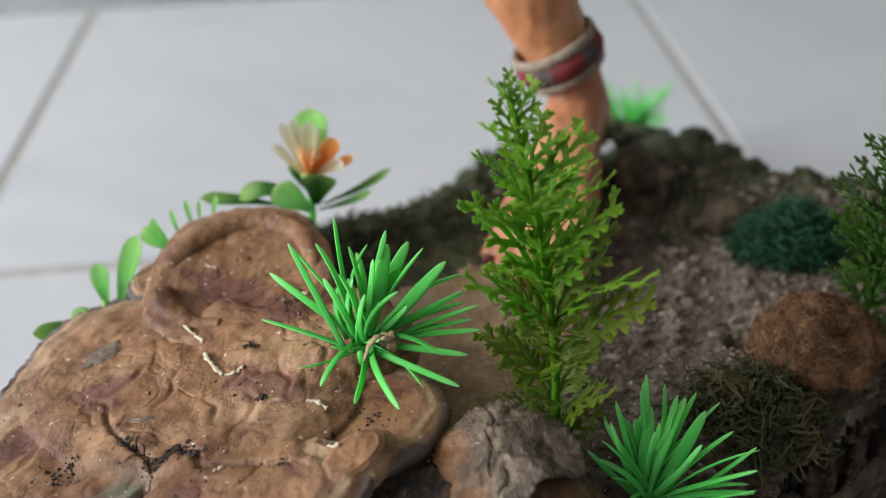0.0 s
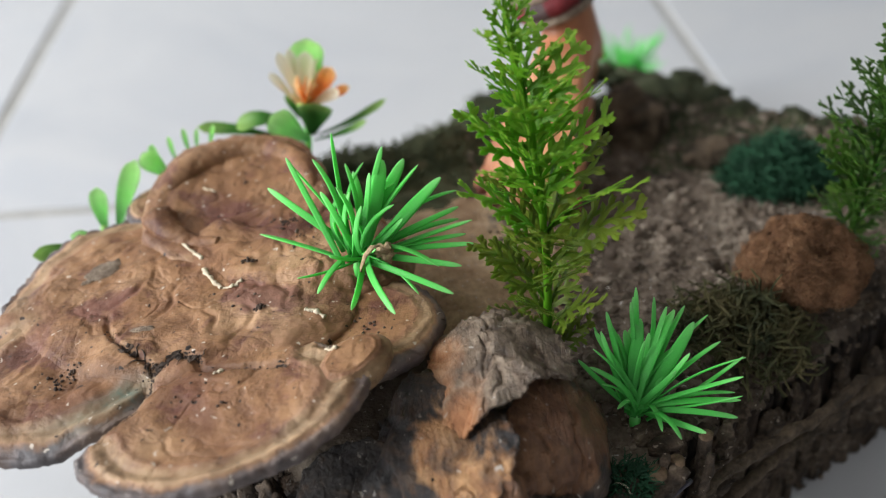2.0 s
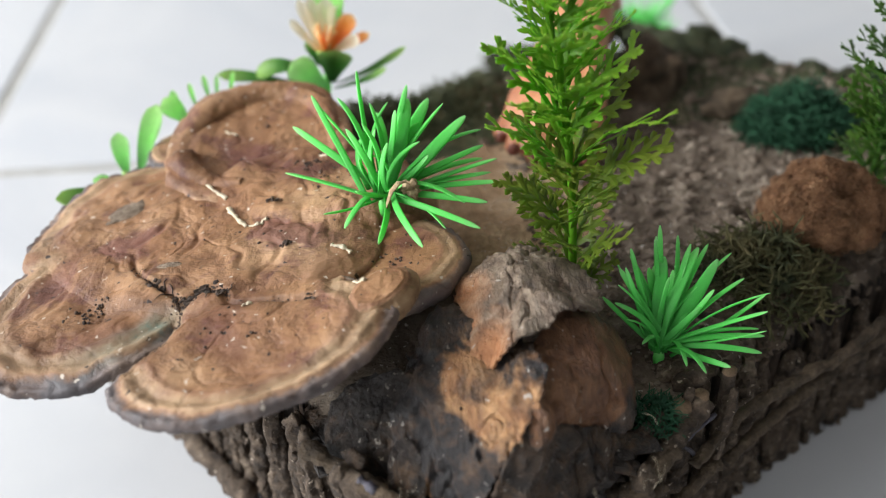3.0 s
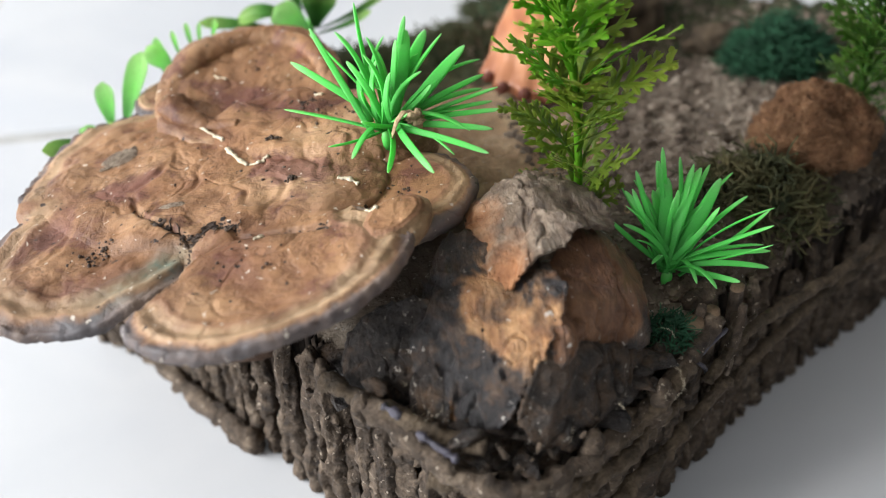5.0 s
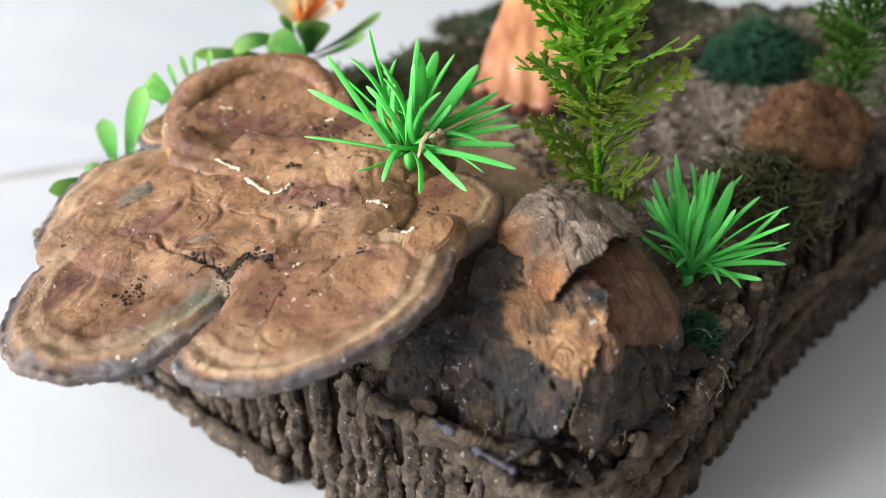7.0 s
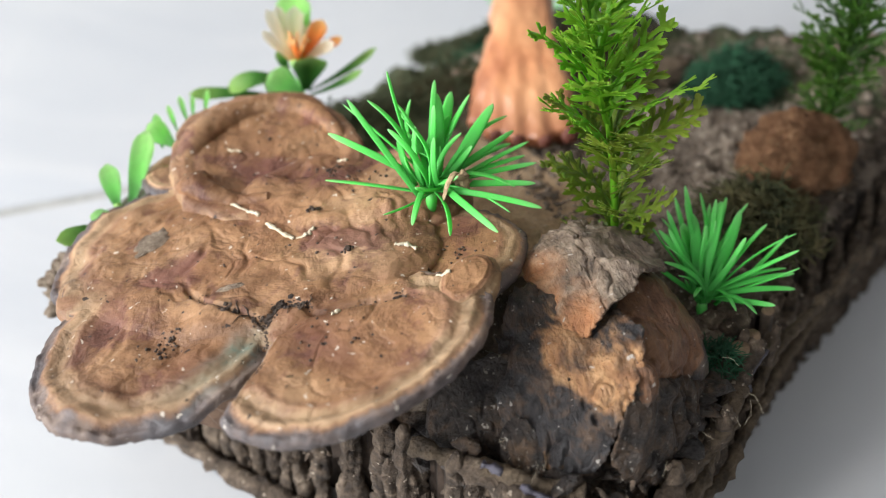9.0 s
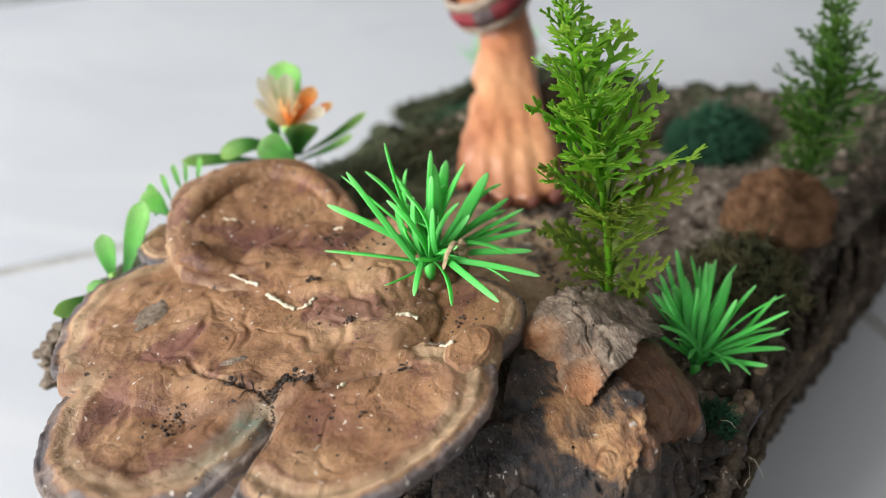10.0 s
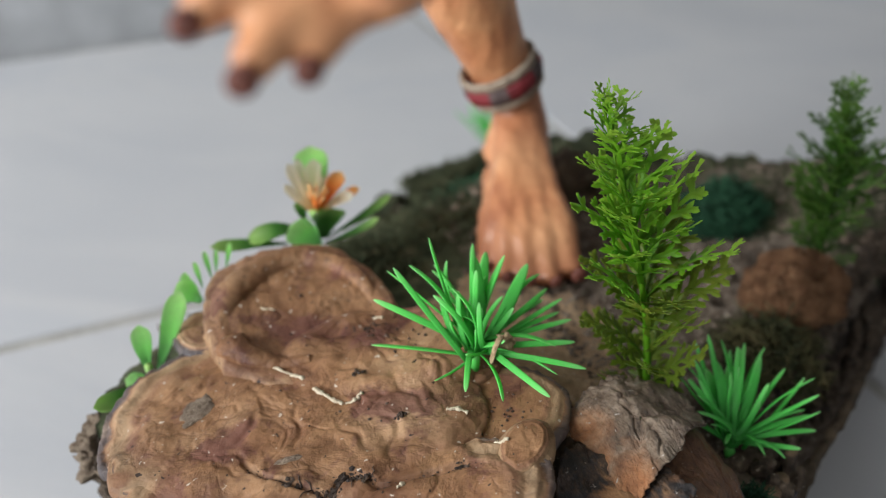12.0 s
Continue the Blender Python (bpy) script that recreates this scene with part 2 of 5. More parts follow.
def husk_mat(name, tans, darks, rough=0.42, soft=0.06):
    """Two tones of dry husk in patches, after the along attribute, with fine fibres."""
    m, nt, bsdf = nodes_of(name)
    vec = coords(nt)
    big, mid = noise_node(nt, vec, 48.0, 8.0, 0.62, 0.5), noise_node(nt, vec, 110.0, 8.0, 0.7, 0.3)
    stretch = nt.nodes.new("ShaderNodeMapping")
    stretch.inputs["Scale"].default_value = (1.0, 0.25, 0.25)
    nt.links.new(vec, stretch.inputs["Vector"])
    fibre = noise_node(nt, stretch.outputs[0], 700.0, 4.0, 0.7)
    tan = ramp_node(nt, mid, list(zip((0.3, 0.45, 0.6, 0.75), tans))).outputs["Color"]
    dark = ramp_node(nt, mid, list(zip((0.3, 0.47, 0.59, 0.75), darks))).outputs["Color"]
    at = nt.nodes.new("ShaderNodeAttribute")
    at.attribute_name = "along"
    add = nt.nodes.new("ShaderNodeMath")
    add.operation = "MULTIPLY_ADD"
    half = nt.nodes.new("ShaderNodeMath")
    half.operation = "MULTIPLY"
    nt.links.new(at.outputs["Fac"], half.inputs[0])
    half.inputs[1].default_value = 0.55
    nt.links.new(big, add.inputs[0])
    add.inputs[1].default_value = 1.2
    nt.links.new(half.outputs[0], add.inputs[2])
    edge_mix = ramp_node(nt, add.outputs[0], [(0.82 - soft, (0, 0, 0)), (0.82 + soft, (1, 1, 1))]).outputs["Color"]
    col = mix_node(nt, edge_mix, dark, tan)
    col = mix_node(nt, 0.6, col, ramp_node(nt, fibre, [(0.3, (0.7, 0.7, 0.7)), (0.7, (1.2, 1.2, 1.2))]).outputs["Color"], "MULTIPLY")
    dust = noise_node(nt, vec, 300.0, 2.0, 0.5, 0.4)
    col = mix_node(nt, ramp_node(nt, dust, [(0.69, (0, 0, 0)), (0.73, (0.8, 0.8, 0.8))]).outputs["Color"], col, (0.55, 0.50, 0.44))
    nt.links.new(col, bsdf.inputs["Base Color"])
    bsdf.inputs["Roughness"].default_value = rough
    hs = nt.nodes.new("ShaderNodeMath")
    hs.operation = "MULTIPLY_ADD"
    nt.links.new(mid, hs.inputs[0])
    hs.inputs[1].default_value = 2.5
    nt.links.new(fibre, hs.inputs[2])
    bump_on(nt, bsdf, hs.outputs[0], 0.9, 0.0017)
    return m


CHAR = ((0.010, 0.008, 0.008), (0.026, 0.022, 0.022), (0.082, 0.050, 0.031), (0.15, 0.112, 0.085))
FLAKE = husk_mat("tan_husk", ((0.18, 0.078, 0.034), (0.32, 0.155, 0.066), (0.48, 0.27, 0.125), (0.36, 0.19, 0.09)), CHAR, 0.38, 0.08)
RUSSET = husk_mat("russet_husk", ((0.080, 0.034, 0.017), (0.145, 0.062, 0.027), (0.22, 0.105, 0.047), (0.15, 0.075, 0.042)), CHAR, 0.42)
CURL = husk_mat("grey_husk", ((0.19, 0.074, 0.030), (0.34, 0.140, 0.056), (0.43, 0.21, 0.095), (0.30, 0.145, 0.075)), ((0.045, 0.030, 0.020), (0.145, 0.098, 0.064), (0.27, 0.205, 0.148), (0.46, 0.41, 0.34)), 0.45, 0.24)
DARKHUSK = rough_mat("charred_husk", [(0.32, (0.016, 0.012, 0.011)), (0.46, (0.042, 0.031, 0.025)), (0.57, (0.095, 0.058, 0.034)), (0.64, (0.052, 0.038, 0.030)), (0.8, (0.20, 0.16, 0.13))], 60.0, 0.40, 1.0, 0.004, 6.0, (0.30, 0.27, 0.23), 380.0, grain=0.95, distort=0.8)
COIR = rough_mat("coir_fibre", [(0.3, (0.22, 0.098, 0.045)), (0.55, (0.40, 0.205, 0.100)), (0.8, (0.52, 0.31, 0.17))], 130.0, 0.9, 1.0, 0.003)
MOSS = rough_mat("dry_moss", [(0.3, (0.022, 0.034, 0.014)), (0.5, (0.075, 0.072, 0.026)), (0.8, (0.20, 0.155, 0.070))], 60.0, 0.85)
DARKMOSS = rough_mat("dark_moss", [(0.3, (0.024, 0.034, 0.014)), (0.55, (0.064, 0.072, 0.032)), (0.8, (0.15, 0.115, 0.065))], 90.0, 0.9)
GREENMOSS = rough_mat("dyed_green_moss", [(0.3, (0.008, 0.040, 0.018)), (0.6, (0.018, 0.085, 0.038)), (0.85, (0.05, 0.14, 0.065))], 120.0, 0.85)
GRASS = plastic_mat("green_plastic", (0.055, 0.38, 0.060), (0.150, 0.76, 0.150), (0.36, 0.88, 0.32), 0.45, 0.40)
FERN = plastic_mat("fern_plastic", (0.085, 0.255, 0.011), (0.170, 0.42, 0.018), (0.30, 0.53, 0.045), 0.45, 0.45)
FERN_OLIVE = plastic_mat("olive_fern_plastic", (0.075, 0.135, 0.010), (0.130, 0.200, 0.015), (0.20, 0.27, 0.028), 0.40, 0.38)
FERN_DARK = plastic_mat("dark_fern_plastic", (0.022, 0.056, 0.009), (0.046, 0.115, 0.013), (0.085, 0.17, 0.025), 0.38, 0.15)
LEAF = plastic_mat("leaf_plastic", (0.20, 0.56, 0.20), (0.40, 0.86, 0.28), (0.66, 0.95, 0.46), 0.42, 0.55)
DARKLEAF = plastic_mat("dark_leaf_plastic", (0.03, 0.12, 0.03), (0.085, 0.27, 0.05), (0.40, 0.62, 0.19), 0.42, 0.3)
GROUT = rough_mat("grout", [(0.3, (0.40, 0.385, 0.35)), (0.7, (0.50, 0.485, 0.45))], 40.0, 0.9)
WHITEPAINT = rough_mat("pale_paint", [(0.3, (0.40, 0.39, 0.375)), (0.7, (0.45, 0.44, 0.42))], 3.0, 0.7, 0.1, 0.001)
LOWBOUNCE = rough_mat("low_bounce_paint", [(0.3, (0.16, 0.155, 0.15)), (0.7, (0.21, 0.20, 0.195))], 3.0, 0.7, 0.1, 0.001)
WALLPAINT = rough_mat("grey_paint", [(0.3, (0.36, 0.37, 0.38)), (0.7, (0.42, 0.43, 0.44))], 3.0, 0.7, 0.1, 0.001)
BAND_RED = rough_mat("red_band", [(0.3, (0.12, 0.010, 0.014)), (0.55, (0.22, 0.018, 0.024)), (0.75, (0.11, 0.03, 0.03))], 150.0, 0.6)
BAND_GREY = rough_mat("grey_band", [(0.3, (0.045, 0.032, 0.034)), (0.6, (0.11, 0.075, 0.070)), (0.8, (0.20, 0.15, 0.13))], 200.0, 0.7)
BAND_CORD = rough_mat("cord_band", [(0.3, (0.20, 0.14, 0.10)), (0.7, (0.44, 0.36, 0.27))], 300.0, 0.8)
NAIL = rough_mat("dark_nail_paint", [(0.3, (0.10, 0.03, 0.02)), (0.7, (0.22, 0.07, 0.045))], 120.0, 0.5)
GLUE = rough_mat("glue_thread", [(0.3, (0.034, 0.030, 0.040)), (0.7, (0.085, 0.077, 0.10))], 200.0, 0.3)
CUTWOOD = rough_mat("cut_wood", [(0.3, (0.14, 0.088, 0.050)), (0.7, (0.27, 0.18, 0.11))], 200.0, 0.8)


# ---- builders ----
def mesh_of(name, bm, materials, smooth=True):
    me = bpy.data.meshes.new(name)
    bm.normal_update()
    bm.to_mesh(me)
    bm.free()
    for m in materials if isinstance(materials, (list, tuple)) else [materials]:
        me.materials.append(m)
    if smooth:
        me.shade_smooth()
    return me


def part(name, bm, material, parent, label="", smooth=True):
    ob = new(name, bm if isinstance(bm, bpy.types.Mesh) else mesh_of(name, bm, material, smooth))
    ob.parent = parent
    return tagged(ob, label)


def thing(name, label, category, at=(0, 0, 0), group="", kind=""):
    ob = new(name)
    ob.empty_display_size = 0.01
    ob.location = at
    return tagged(ob, label, category, group, kind)


def fbm(p, scale, octaves=4, seed=0.0):
    v = Vector(p) * scale + Vector((seed, seed * 1.7, -seed))
    return noise.fractal(v, 0.9, 2.1, octaves)


def catmull(pts, n, closed=True):
    """n points to a span along a smooth curve through pts."""
    out, k = [], len(pts)
    for i in range(k if closed else k - 1):
        if closed:
            p0, p1, p2, p3 = (Vector(pts[(i + j) % k]) for j in (-1, 0, 1, 2))
        else:
            p0, p1, p2, p3 = (Vector(pts[min(max(i + j, 0), k - 1)]) for j in (-1, 0, 1, 2))
        for s in range(n):
            t = s / n
            out.append(0.5 * (2 * p1 + (p2 - p0) * t + (2 * p0 - 5 * p1 + 4 * p2 - p3) * t * t + (3 * p1 - p0 - 3 * p2 + p3) * t ** 3))
    if not closed:
        out.append(Vector(pts[-1]))
    return out


def tube(bm, pts, radii, sides=8, flat=1.0, up=Vector((0, 0, 1)), layer=None, rough=0.0, seed=0.0, mat=0, freq=0.6):
    """A tapered tube along pts, capped; flat squeezes it along its own up."""
    rings, n = [], len(pts)
    for i, p in enumerate(pts):
        p = Vector(p)
        d = (Vector(pts[min(i + 1, n - 1)]) - Vector(pts[max(i - 1, 0)])).normalized()
        side = d.cross(up)
        if side.length < 1e-4:
            side = d.cross(Vector((1, 0.1, 0)))
        side.normalize()
        top = side.cross(d).normalized()
        ring = []
        for k in range(sides):
            a = 2 * math.pi * k / sides
            q = p + (side * math.cos(a) + top * math.sin(a) * flat) * radii[i]
            if rough:
                q += (q - p) * rough * fbm(q, freq / max(radii[0], 1e-4), 3, seed)
            v = bm.verts.new(q)
            if layer is not None:
                v[layer] = i / (n - 1)
            ring.append(v)
        rings.append(ring)
    for r0, r1 in zip(rings, rings[1:]):
        for k in range(sides):
            f = bm.faces.new((r0[k], r0[(k + 1) % sides], r1[(k + 1) % sides], r1[k]))
            f.material_index = mat
    for ring, rev in ((rings[0], True), (rings[-1], False)):
        f = bm.faces.new(ring[::-1] if rev else ring)
        f.material_index = mat
    return rings


def blob(bm, centre, radii, subdiv=2, rough=0.3, freq=1.0, seed=0.0, mat=0, turn=None):
    r = bmesh.ops.create_icosphere(bm, subdivisions=subdiv, radius=1.0)
    rad = Vector(radii)
    for v in r["verts"]:
        d = v.co.copy()
        s = 1 + rough * fbm(d, freq, 3, seed)
        p = Vector((d.x * rad.x, d.y * rad.y, d.z * rad.z)) * s
        if turn:
            p = turn @ p
        v.co = Vector(centre) + p
        for f in v.link_faces:
            f.material_index = mat


def wisp_clump(rng, count, spread, height, length, radius, curl=1.0, sides=3, shape=None):
    """Many thin curling strands, as one mesh about its own base."""
    bm = bmesh.new()
    for _ in range(count):
        a, r = rng.uniform(0, 2 * math.pi), math.sqrt(rng.random())
        p = Vector((math.cos(a) * r * spread[0], math.sin(a) * r * spread[1], rng.random() * height * (1.05 - r * r)))
        if shape:
            p = shape(p)
        d = Vector((rng.gauss(0, 1), rng.gauss(0, 1), abs(rng.gauss(0.3, 0.6)))).normalized()
        pts, rad = [p.copy()], [radius]
        steps = 4
        for s in range(steps):
            d = (d + Vector((rng.gauss(0, 1), rng.gauss(0, 1), rng.gauss(-0.1, 0.8))) * 0.4 * curl).normalized()
            p = p + d * length / steps * rng.uniform(0.6, 1.3)
            pts.append(p.copy())
            rad.append(radius * (1 - 0.6 * (s + 1) / steps))
        tube(bm, pts, rad, sides)
    return bm


def box(bm, lo, hi):
    m = Matrix.Translation((Vector(lo) + Vector(hi)) / 2) @ Matrix.Diagonal((*(Vector(hi) - Vector(lo)), 1))
    bmesh.ops.create_cube(bm, size=1.0, matrix=m)


def slab(name, lo, hi, material, label, category, extra=()):
    bm = bmesh.new()
    box(bm, lo, hi)
    for a, b in extra:
        box(bm, a, b)
    ob = new(name, mesh_of(name, bm, material, False))
    return tagged(ob, label, category, kind="structure")


# ---- the room ----
W = 0.12
floor = slab("floor", (ROOM_L, ROOM_S, -0.05), (ROOM_R, ROOM_N, -0.0015), GROUT, "grey grout bed of a white tiled floor", "floor")
# Ceiling, east and south walls are unseen, added and toned for bounced light.
slab("ceiling", (ROOM_L - W, ROOM_S - W, ROOM_H), (ROOM_R + W, ROOM_N + W, ROOM_H + 0.1), WHITEPAINT, "unseen pale ceiling added for bounced light", "ceiling")
slab("wall_north", (ROOM_L - W, ROOM_N, -0.05), (ROOM_R + W, ROOM_N + W, ROOM_H), WALLPAINT, "grey painted wall behind the tiled floor", "wall")
slab("wall_east", (ROOM_R, ROOM_S, -0.05), (ROOM_R + W, ROOM_N, ROOM_H), LOWBOUNCE, "unseen wall, toned dull to hold back bounced light", "wall")
slab("wall_south", (ROOM_L - W, ROOM_S - W, -0.05), (ROOM_R + W, ROOM_S, ROOM_H), WALLPAINT, "unseen grey wall added for bounced light", "wall")
slab("wall_west", (ROOM_L - W, ROOM_S, -0.05), (ROOM_L, -1.00, ROOM_H), WALLPAINT, "grey painted wall with a wide open doorway", "wall",
     [((ROOM_L - W, 1.07, -0.05), (ROOM_L, ROOM_N, ROOM_H)), ((ROOM_L - W, -1.00, 2.55), (ROOM_L, 1.07, ROOM_H))])
slab("ground", (-60, -60, -0.30), (60, 60, -0.06), SOIL, "bare sandy ground outside the room", "ground")

# ---- the log that carries everything ----
OUTLINE = [(0.02, 0.200), (0.085, 0.240), (0.155, 0.290), (0.225, 0.332), (0.30, 0.376), (0.362, 0.42), (0.372, 0.455), (0.32, 0.475), (0.255, 0.50), (0.21, 0.54),
           (0.183, 0.582), (0.134, 0.618), (0.06, 0.598), (-0.03, 0.545), (-0.10, 0.492), (-0.152, 0.436), (-0.170, 0.392), (-0.139, 0.366), (-0.096, 0.314), (-0.050, 0.260), (-0.022, 0.221)]
LOG_TOP = 0.098
edge = [p.to_2d() for p in catmull([(x, y, 0) for x, y in OUTLINE], 8)]
log_mid = Vector((0.07, 0.39))


def inside_depth(x, y):
    """How far a place lies within the log's outline; negative outside."""
    p, best, odd = Vector((x, y)), 9.0, False
    for a, b in zip(edge, edge[1:] + edge[:1]):
        ab = b - a
        t = min(max((p - a).dot(ab) / max(ab.length_squared, 1e-12), 0), 1)
        best = min(best, (p - a - ab * t).length)
        if (a.y > y) != (b.y > y) and x < (b.x - a.x) * (y - a.y) / (b.y - a.y) + a.x:
            odd = not odd
    return best if odd else -best


def ground_z(x, y):
    """The height of the soil on the log: nearly level, with a mound by the foot and a bank along the far edge."""
    z = LOG_TOP + 0.005 * fbm((x, y, 0.3), 16, 4, 2.0) + 0.0022 * fbm((x, y, 0.1), 90, 4, 5.0)
    z += 0.016 * math.exp(-(((x - 0.025) / 0.05) ** 2 + ((y - 0.335) / 0.06) ** 2))
    far = (y - 0.43 - 0.42 * x) if x < 0.13 else (y + 0.9 * x - 0.62)
    z += 0.010 * min(max(far / 0.05, 0), 1) * 0.6 * (1 + 0.5 * fbm((x, y, 0.7), 40, 3, 8.0))
    drop = min(max((y - 0.485 - 0.42 * x) / 0.07, 0.0), 1.0) * min(max((0.205 - x) / 0.05, 0.0), 1.0)
    z -= 0.043 * drop * drop * (3 - 2 * drop)
    z -= 0.022 * min(1.0, 1.6 * math.exp(-(((x - 0.022) / 0.055) ** 2 + ((y - 0.205) / 0.050) ** 2)))
    z -= 0.016 * math.exp(-(((x + 0.025) / 0.030) ** 2 + ((y - 0.222) / 0.026) ** 2))
    z -= 0.022 * min(1.0, max(0.0, (x - 0.10) / 0.04)) * max(0.0, 1 - max(0.0, y - 0.19 - 0.62 * x) / 0.040) ** 1.5
    z -= 0.008 * math.exp(-(((x - 0.092) ** 2 + (y - 0.266) ** 2) / 0.016 ** 2))
    z -= 0.020 * math.exp(-(((x - 0.161) ** 2 + (y - 0.364) ** 2) / 0.0045 ** 2))
    return z


base = thing("log_base", "rough brown log slab with corrugated bark carrying the display", "wooden base", (0, 0, 0))
bm = bmesh.new()
inner = []
for i, p in enumerate(edge):
    q, r = edge[i - 1], edge[(i + 1) % len(edge)]
    t = (r - q).normalized()
    inner.append(p + Vector((-t.y, t.x)) * (0.020 if p.x < -0.07 and p.y < 0.44 else 0.006))
rows = []
for z in (0.0, 0.02, 0.035, 0.050):
    rows.append([bm.verts.new((p.x + 0.002 * fbm((p.x, p.y, z), 60), p.y + 0.002 * fbm((p.y, p.x, z), 60), z)) for p in inner])
for r0, r1 in zip(rows, rows[1:]):
    for k in range(len(r0)):
        bm.faces.new((r0[k], r0[(k + 1) % len(r0)], r1[(k + 1) % len(r0)], r1[k]))
bm.faces.new(rows[0][::-1])
bm.faces.new(rows[-1])
part("body", bm, CORE, base, "dark inner wood of the log")

# soil sheet, cut to the outline
bm = bmesh.new()
STEP, grid = 0.0026, {}
nx, ny = int(0.56 / STEP), int(0.47 / STEP)
for i in range(nx):
    for j in range(ny):
        x, y = -0.18 + i * STEP, 0.19 + j * STEP
        d = inside_depth(x, y)
        if d > 0.0025:
            grid[i, j] = bm.verts.new((x, y, ground_z(x, y) - 0.010 * max(0, 1 - d / 0.012) ** 2))
for i, j in list(grid):
    q = [grid.get(k) for k in ((i, j), (i + 1, j), (i + 1, j + 1), (i, j + 1))]
    if all(q):
        x, y = q[0].co.x, q[0].co.y
        near = math.exp(-((x - 0.035) / 0.062) ** 2 - ((y - 0.375) / 0.075) ** 2) + 0.22 * fbm((x, y, 0.4), 26, 4, 9.0) + 0.08 * fbm((x, y, 0.4), 160, 2, 9.0)
        dark = ((y - 0.425 - 0.42 * x) if x < 0.13 else (y + 0.9 * x - 0.605)) + 0.022 * fbm((x, y, 0.8), 40, 3, 6.0)
        bm.faces.new(q).material_index = 3 if dark > 0 else 2 if near > 0.42 else 0
low = {v: bm.verts.new((v.co.x, v.co.y, 0.045)) for v in {v for e in bm.edges if len(e.link_faces) == 1 for v in e.verts}}
for e in [e for e in bm.edges if len(e.link_faces) == 1]:
    a, b = e.verts
    bm.faces.new((a, b, low[b], low[a])).material_index = 1
part("soil", bm, [SOIL, CORE, SAND, DARKMOSS], base, "warm sand and grey-brown soil glued over the top")


# low spur of wood behind the bank, which carries the far tuft
bm = bmesh.new()
tube(bm, [(0.160, 0.575, 0.020), (0.172, 0.620, 0.018), (0.182, 0.660, 0.015), (0.191, 0.692, 0.014), (0.196, 0.708, 0.010)], [0.020, 0.019, 0.017, 0.016, 0.009], 14, rough=0.25, freq=0.8)
part("spur", bm, BARKDARK, base, "low spur of dark wood behind the bank")

# rough dark bark along the far rim
bm = bmesh.new()
rb = random.Random(17)
a = catmull([(-0.098, 0.483, 0), (-0.03, 0.535, 0), (0.055, 0.586, 0), (0.134, 0.622, 0), (0.182, 0.582, 0), (0.205, 0.530, 0), (0.25, 0.492, 0), (0.30, 0.470, 0)], 10, False)
for k in range(70):
    f = k / 69
    p = a[int(f * (len(a) - 1))]
    s = rb.uniform(0.006, 0.012)
    x, y = p.x + rb.gauss(0, 0.004), p.y + rb.gauss(0, 0.005)
    blob(bm, (x, y, ground_z(x, y) - 0.009 + rb.uniform(-0.003, 0.004)), (s * 1.7, s, s * 0.8), 3, 0.55, 1.8, rb.random() * 70, turn=Matrix.Rotation(rb.uniform(0, 3.1), 3, "Z"))
tagged(part("bark_rim", bm, DARKMOSS, base, "rough dark bark along the far rim"), kind="stuff")


# ---- bracket fungus ----
def plate_z(x, y):
    """The lie of the fungus as a whole: it dips to its far left and towards its front."""
    return 0.1405 + 0.135 * (x + 0.03) - 0.05 * max(0, 0.27 - y)


TOPS, FUSED = [], []
CRACK = catmull([(-0.1165, 0.316, 0), (-0.112, 0.305, 0), (-0.104, 0.294, 0), (-0.095, 0.2865, 0), (-0.0925, 0.281, 0), (-0.0855, 0.288, 0), (-0.0765, 0.284, 0), (-0.0745, 0.2775, 0), (-0.065, 0.2755, 0), (-0.057, 0.2735, 0), (-0.042, 0.269, 0)], 10, False)
NOTCH = catmull([(-0.1155, 0.2476, 0), (-0.1117, 0.2504, 0), (-0.1078, 0.2533, 0), (-0.1020, 0.2575, 0), (-0.0965, 0.2630, 0), (-0.0940, 0.2710, 0), (-0.0930, 0.2800, 0)], 8, False)
CREASES = [((-0.047, 0.328), (-0.040, 0.302)), ((-0.030, 0.338), (-0.028, 0.312)), ((-0.076, 0.318), (-0.069, 0.296)), ((-0.052, 0.334), (-0.066, 0.350)), ((-0.10, 0.345), (-0.118, 0.325)), ((-0.062, 0.331), (-0.067, 0.318)), ((-0.112, 0.378), (-0.132, 0.362)), ((-0.088, 0.335), (-0.096, 0.310)), ((-0.058, 0.318), (-0.056, 0.293)), ((-0.127, 0.330), (-0.112, 0.316))]


def carve(x, y):
    """The crack across the middle, the notch between the front lobes and the creases."""
    z = 0.0
    for p, q in zip(CRACK[::5], CRACK[5::5]):
        ab = q - p
        k = min(max(((x - p.x) * ab.x + (y - p.y) * ab.y) / ab.length_squared, 0), 1)
        d2 = (x - p.x - k * ab.x) ** 2 + (y - p.y - k * ab.y) ** 2
        if d2 < 0.0001:
            z = min(z, -0.0024 * math.exp(-d2 / (0.0012 * (1 + 0.6 * fbm((x, y, 0), 120, 2, 2.0))) ** 2))
    for p in NOTCH:
        d2 = (x - p.x) ** 2 + (y - p.y) ** 2
        if d2 < 0.00002:
            z = min(z, -0.0010 * math.exp(-d2 / 0.0010 ** 2))
    for (x0, y0), (x1, y1) in CREASES:
        k = min(max(((x - x0) * (x1 - x0) + (y - y0) * (y1 - y0)) / ((x1 - x0) ** 2 + (y1 - y0) ** 2), 0), 1)
        d2 = (x - x0 - k * (x1 - x0) + 0.0016 * math.sin(k * 9)) ** 2 + (y - y0 - k * (y1 - y0)) ** 2
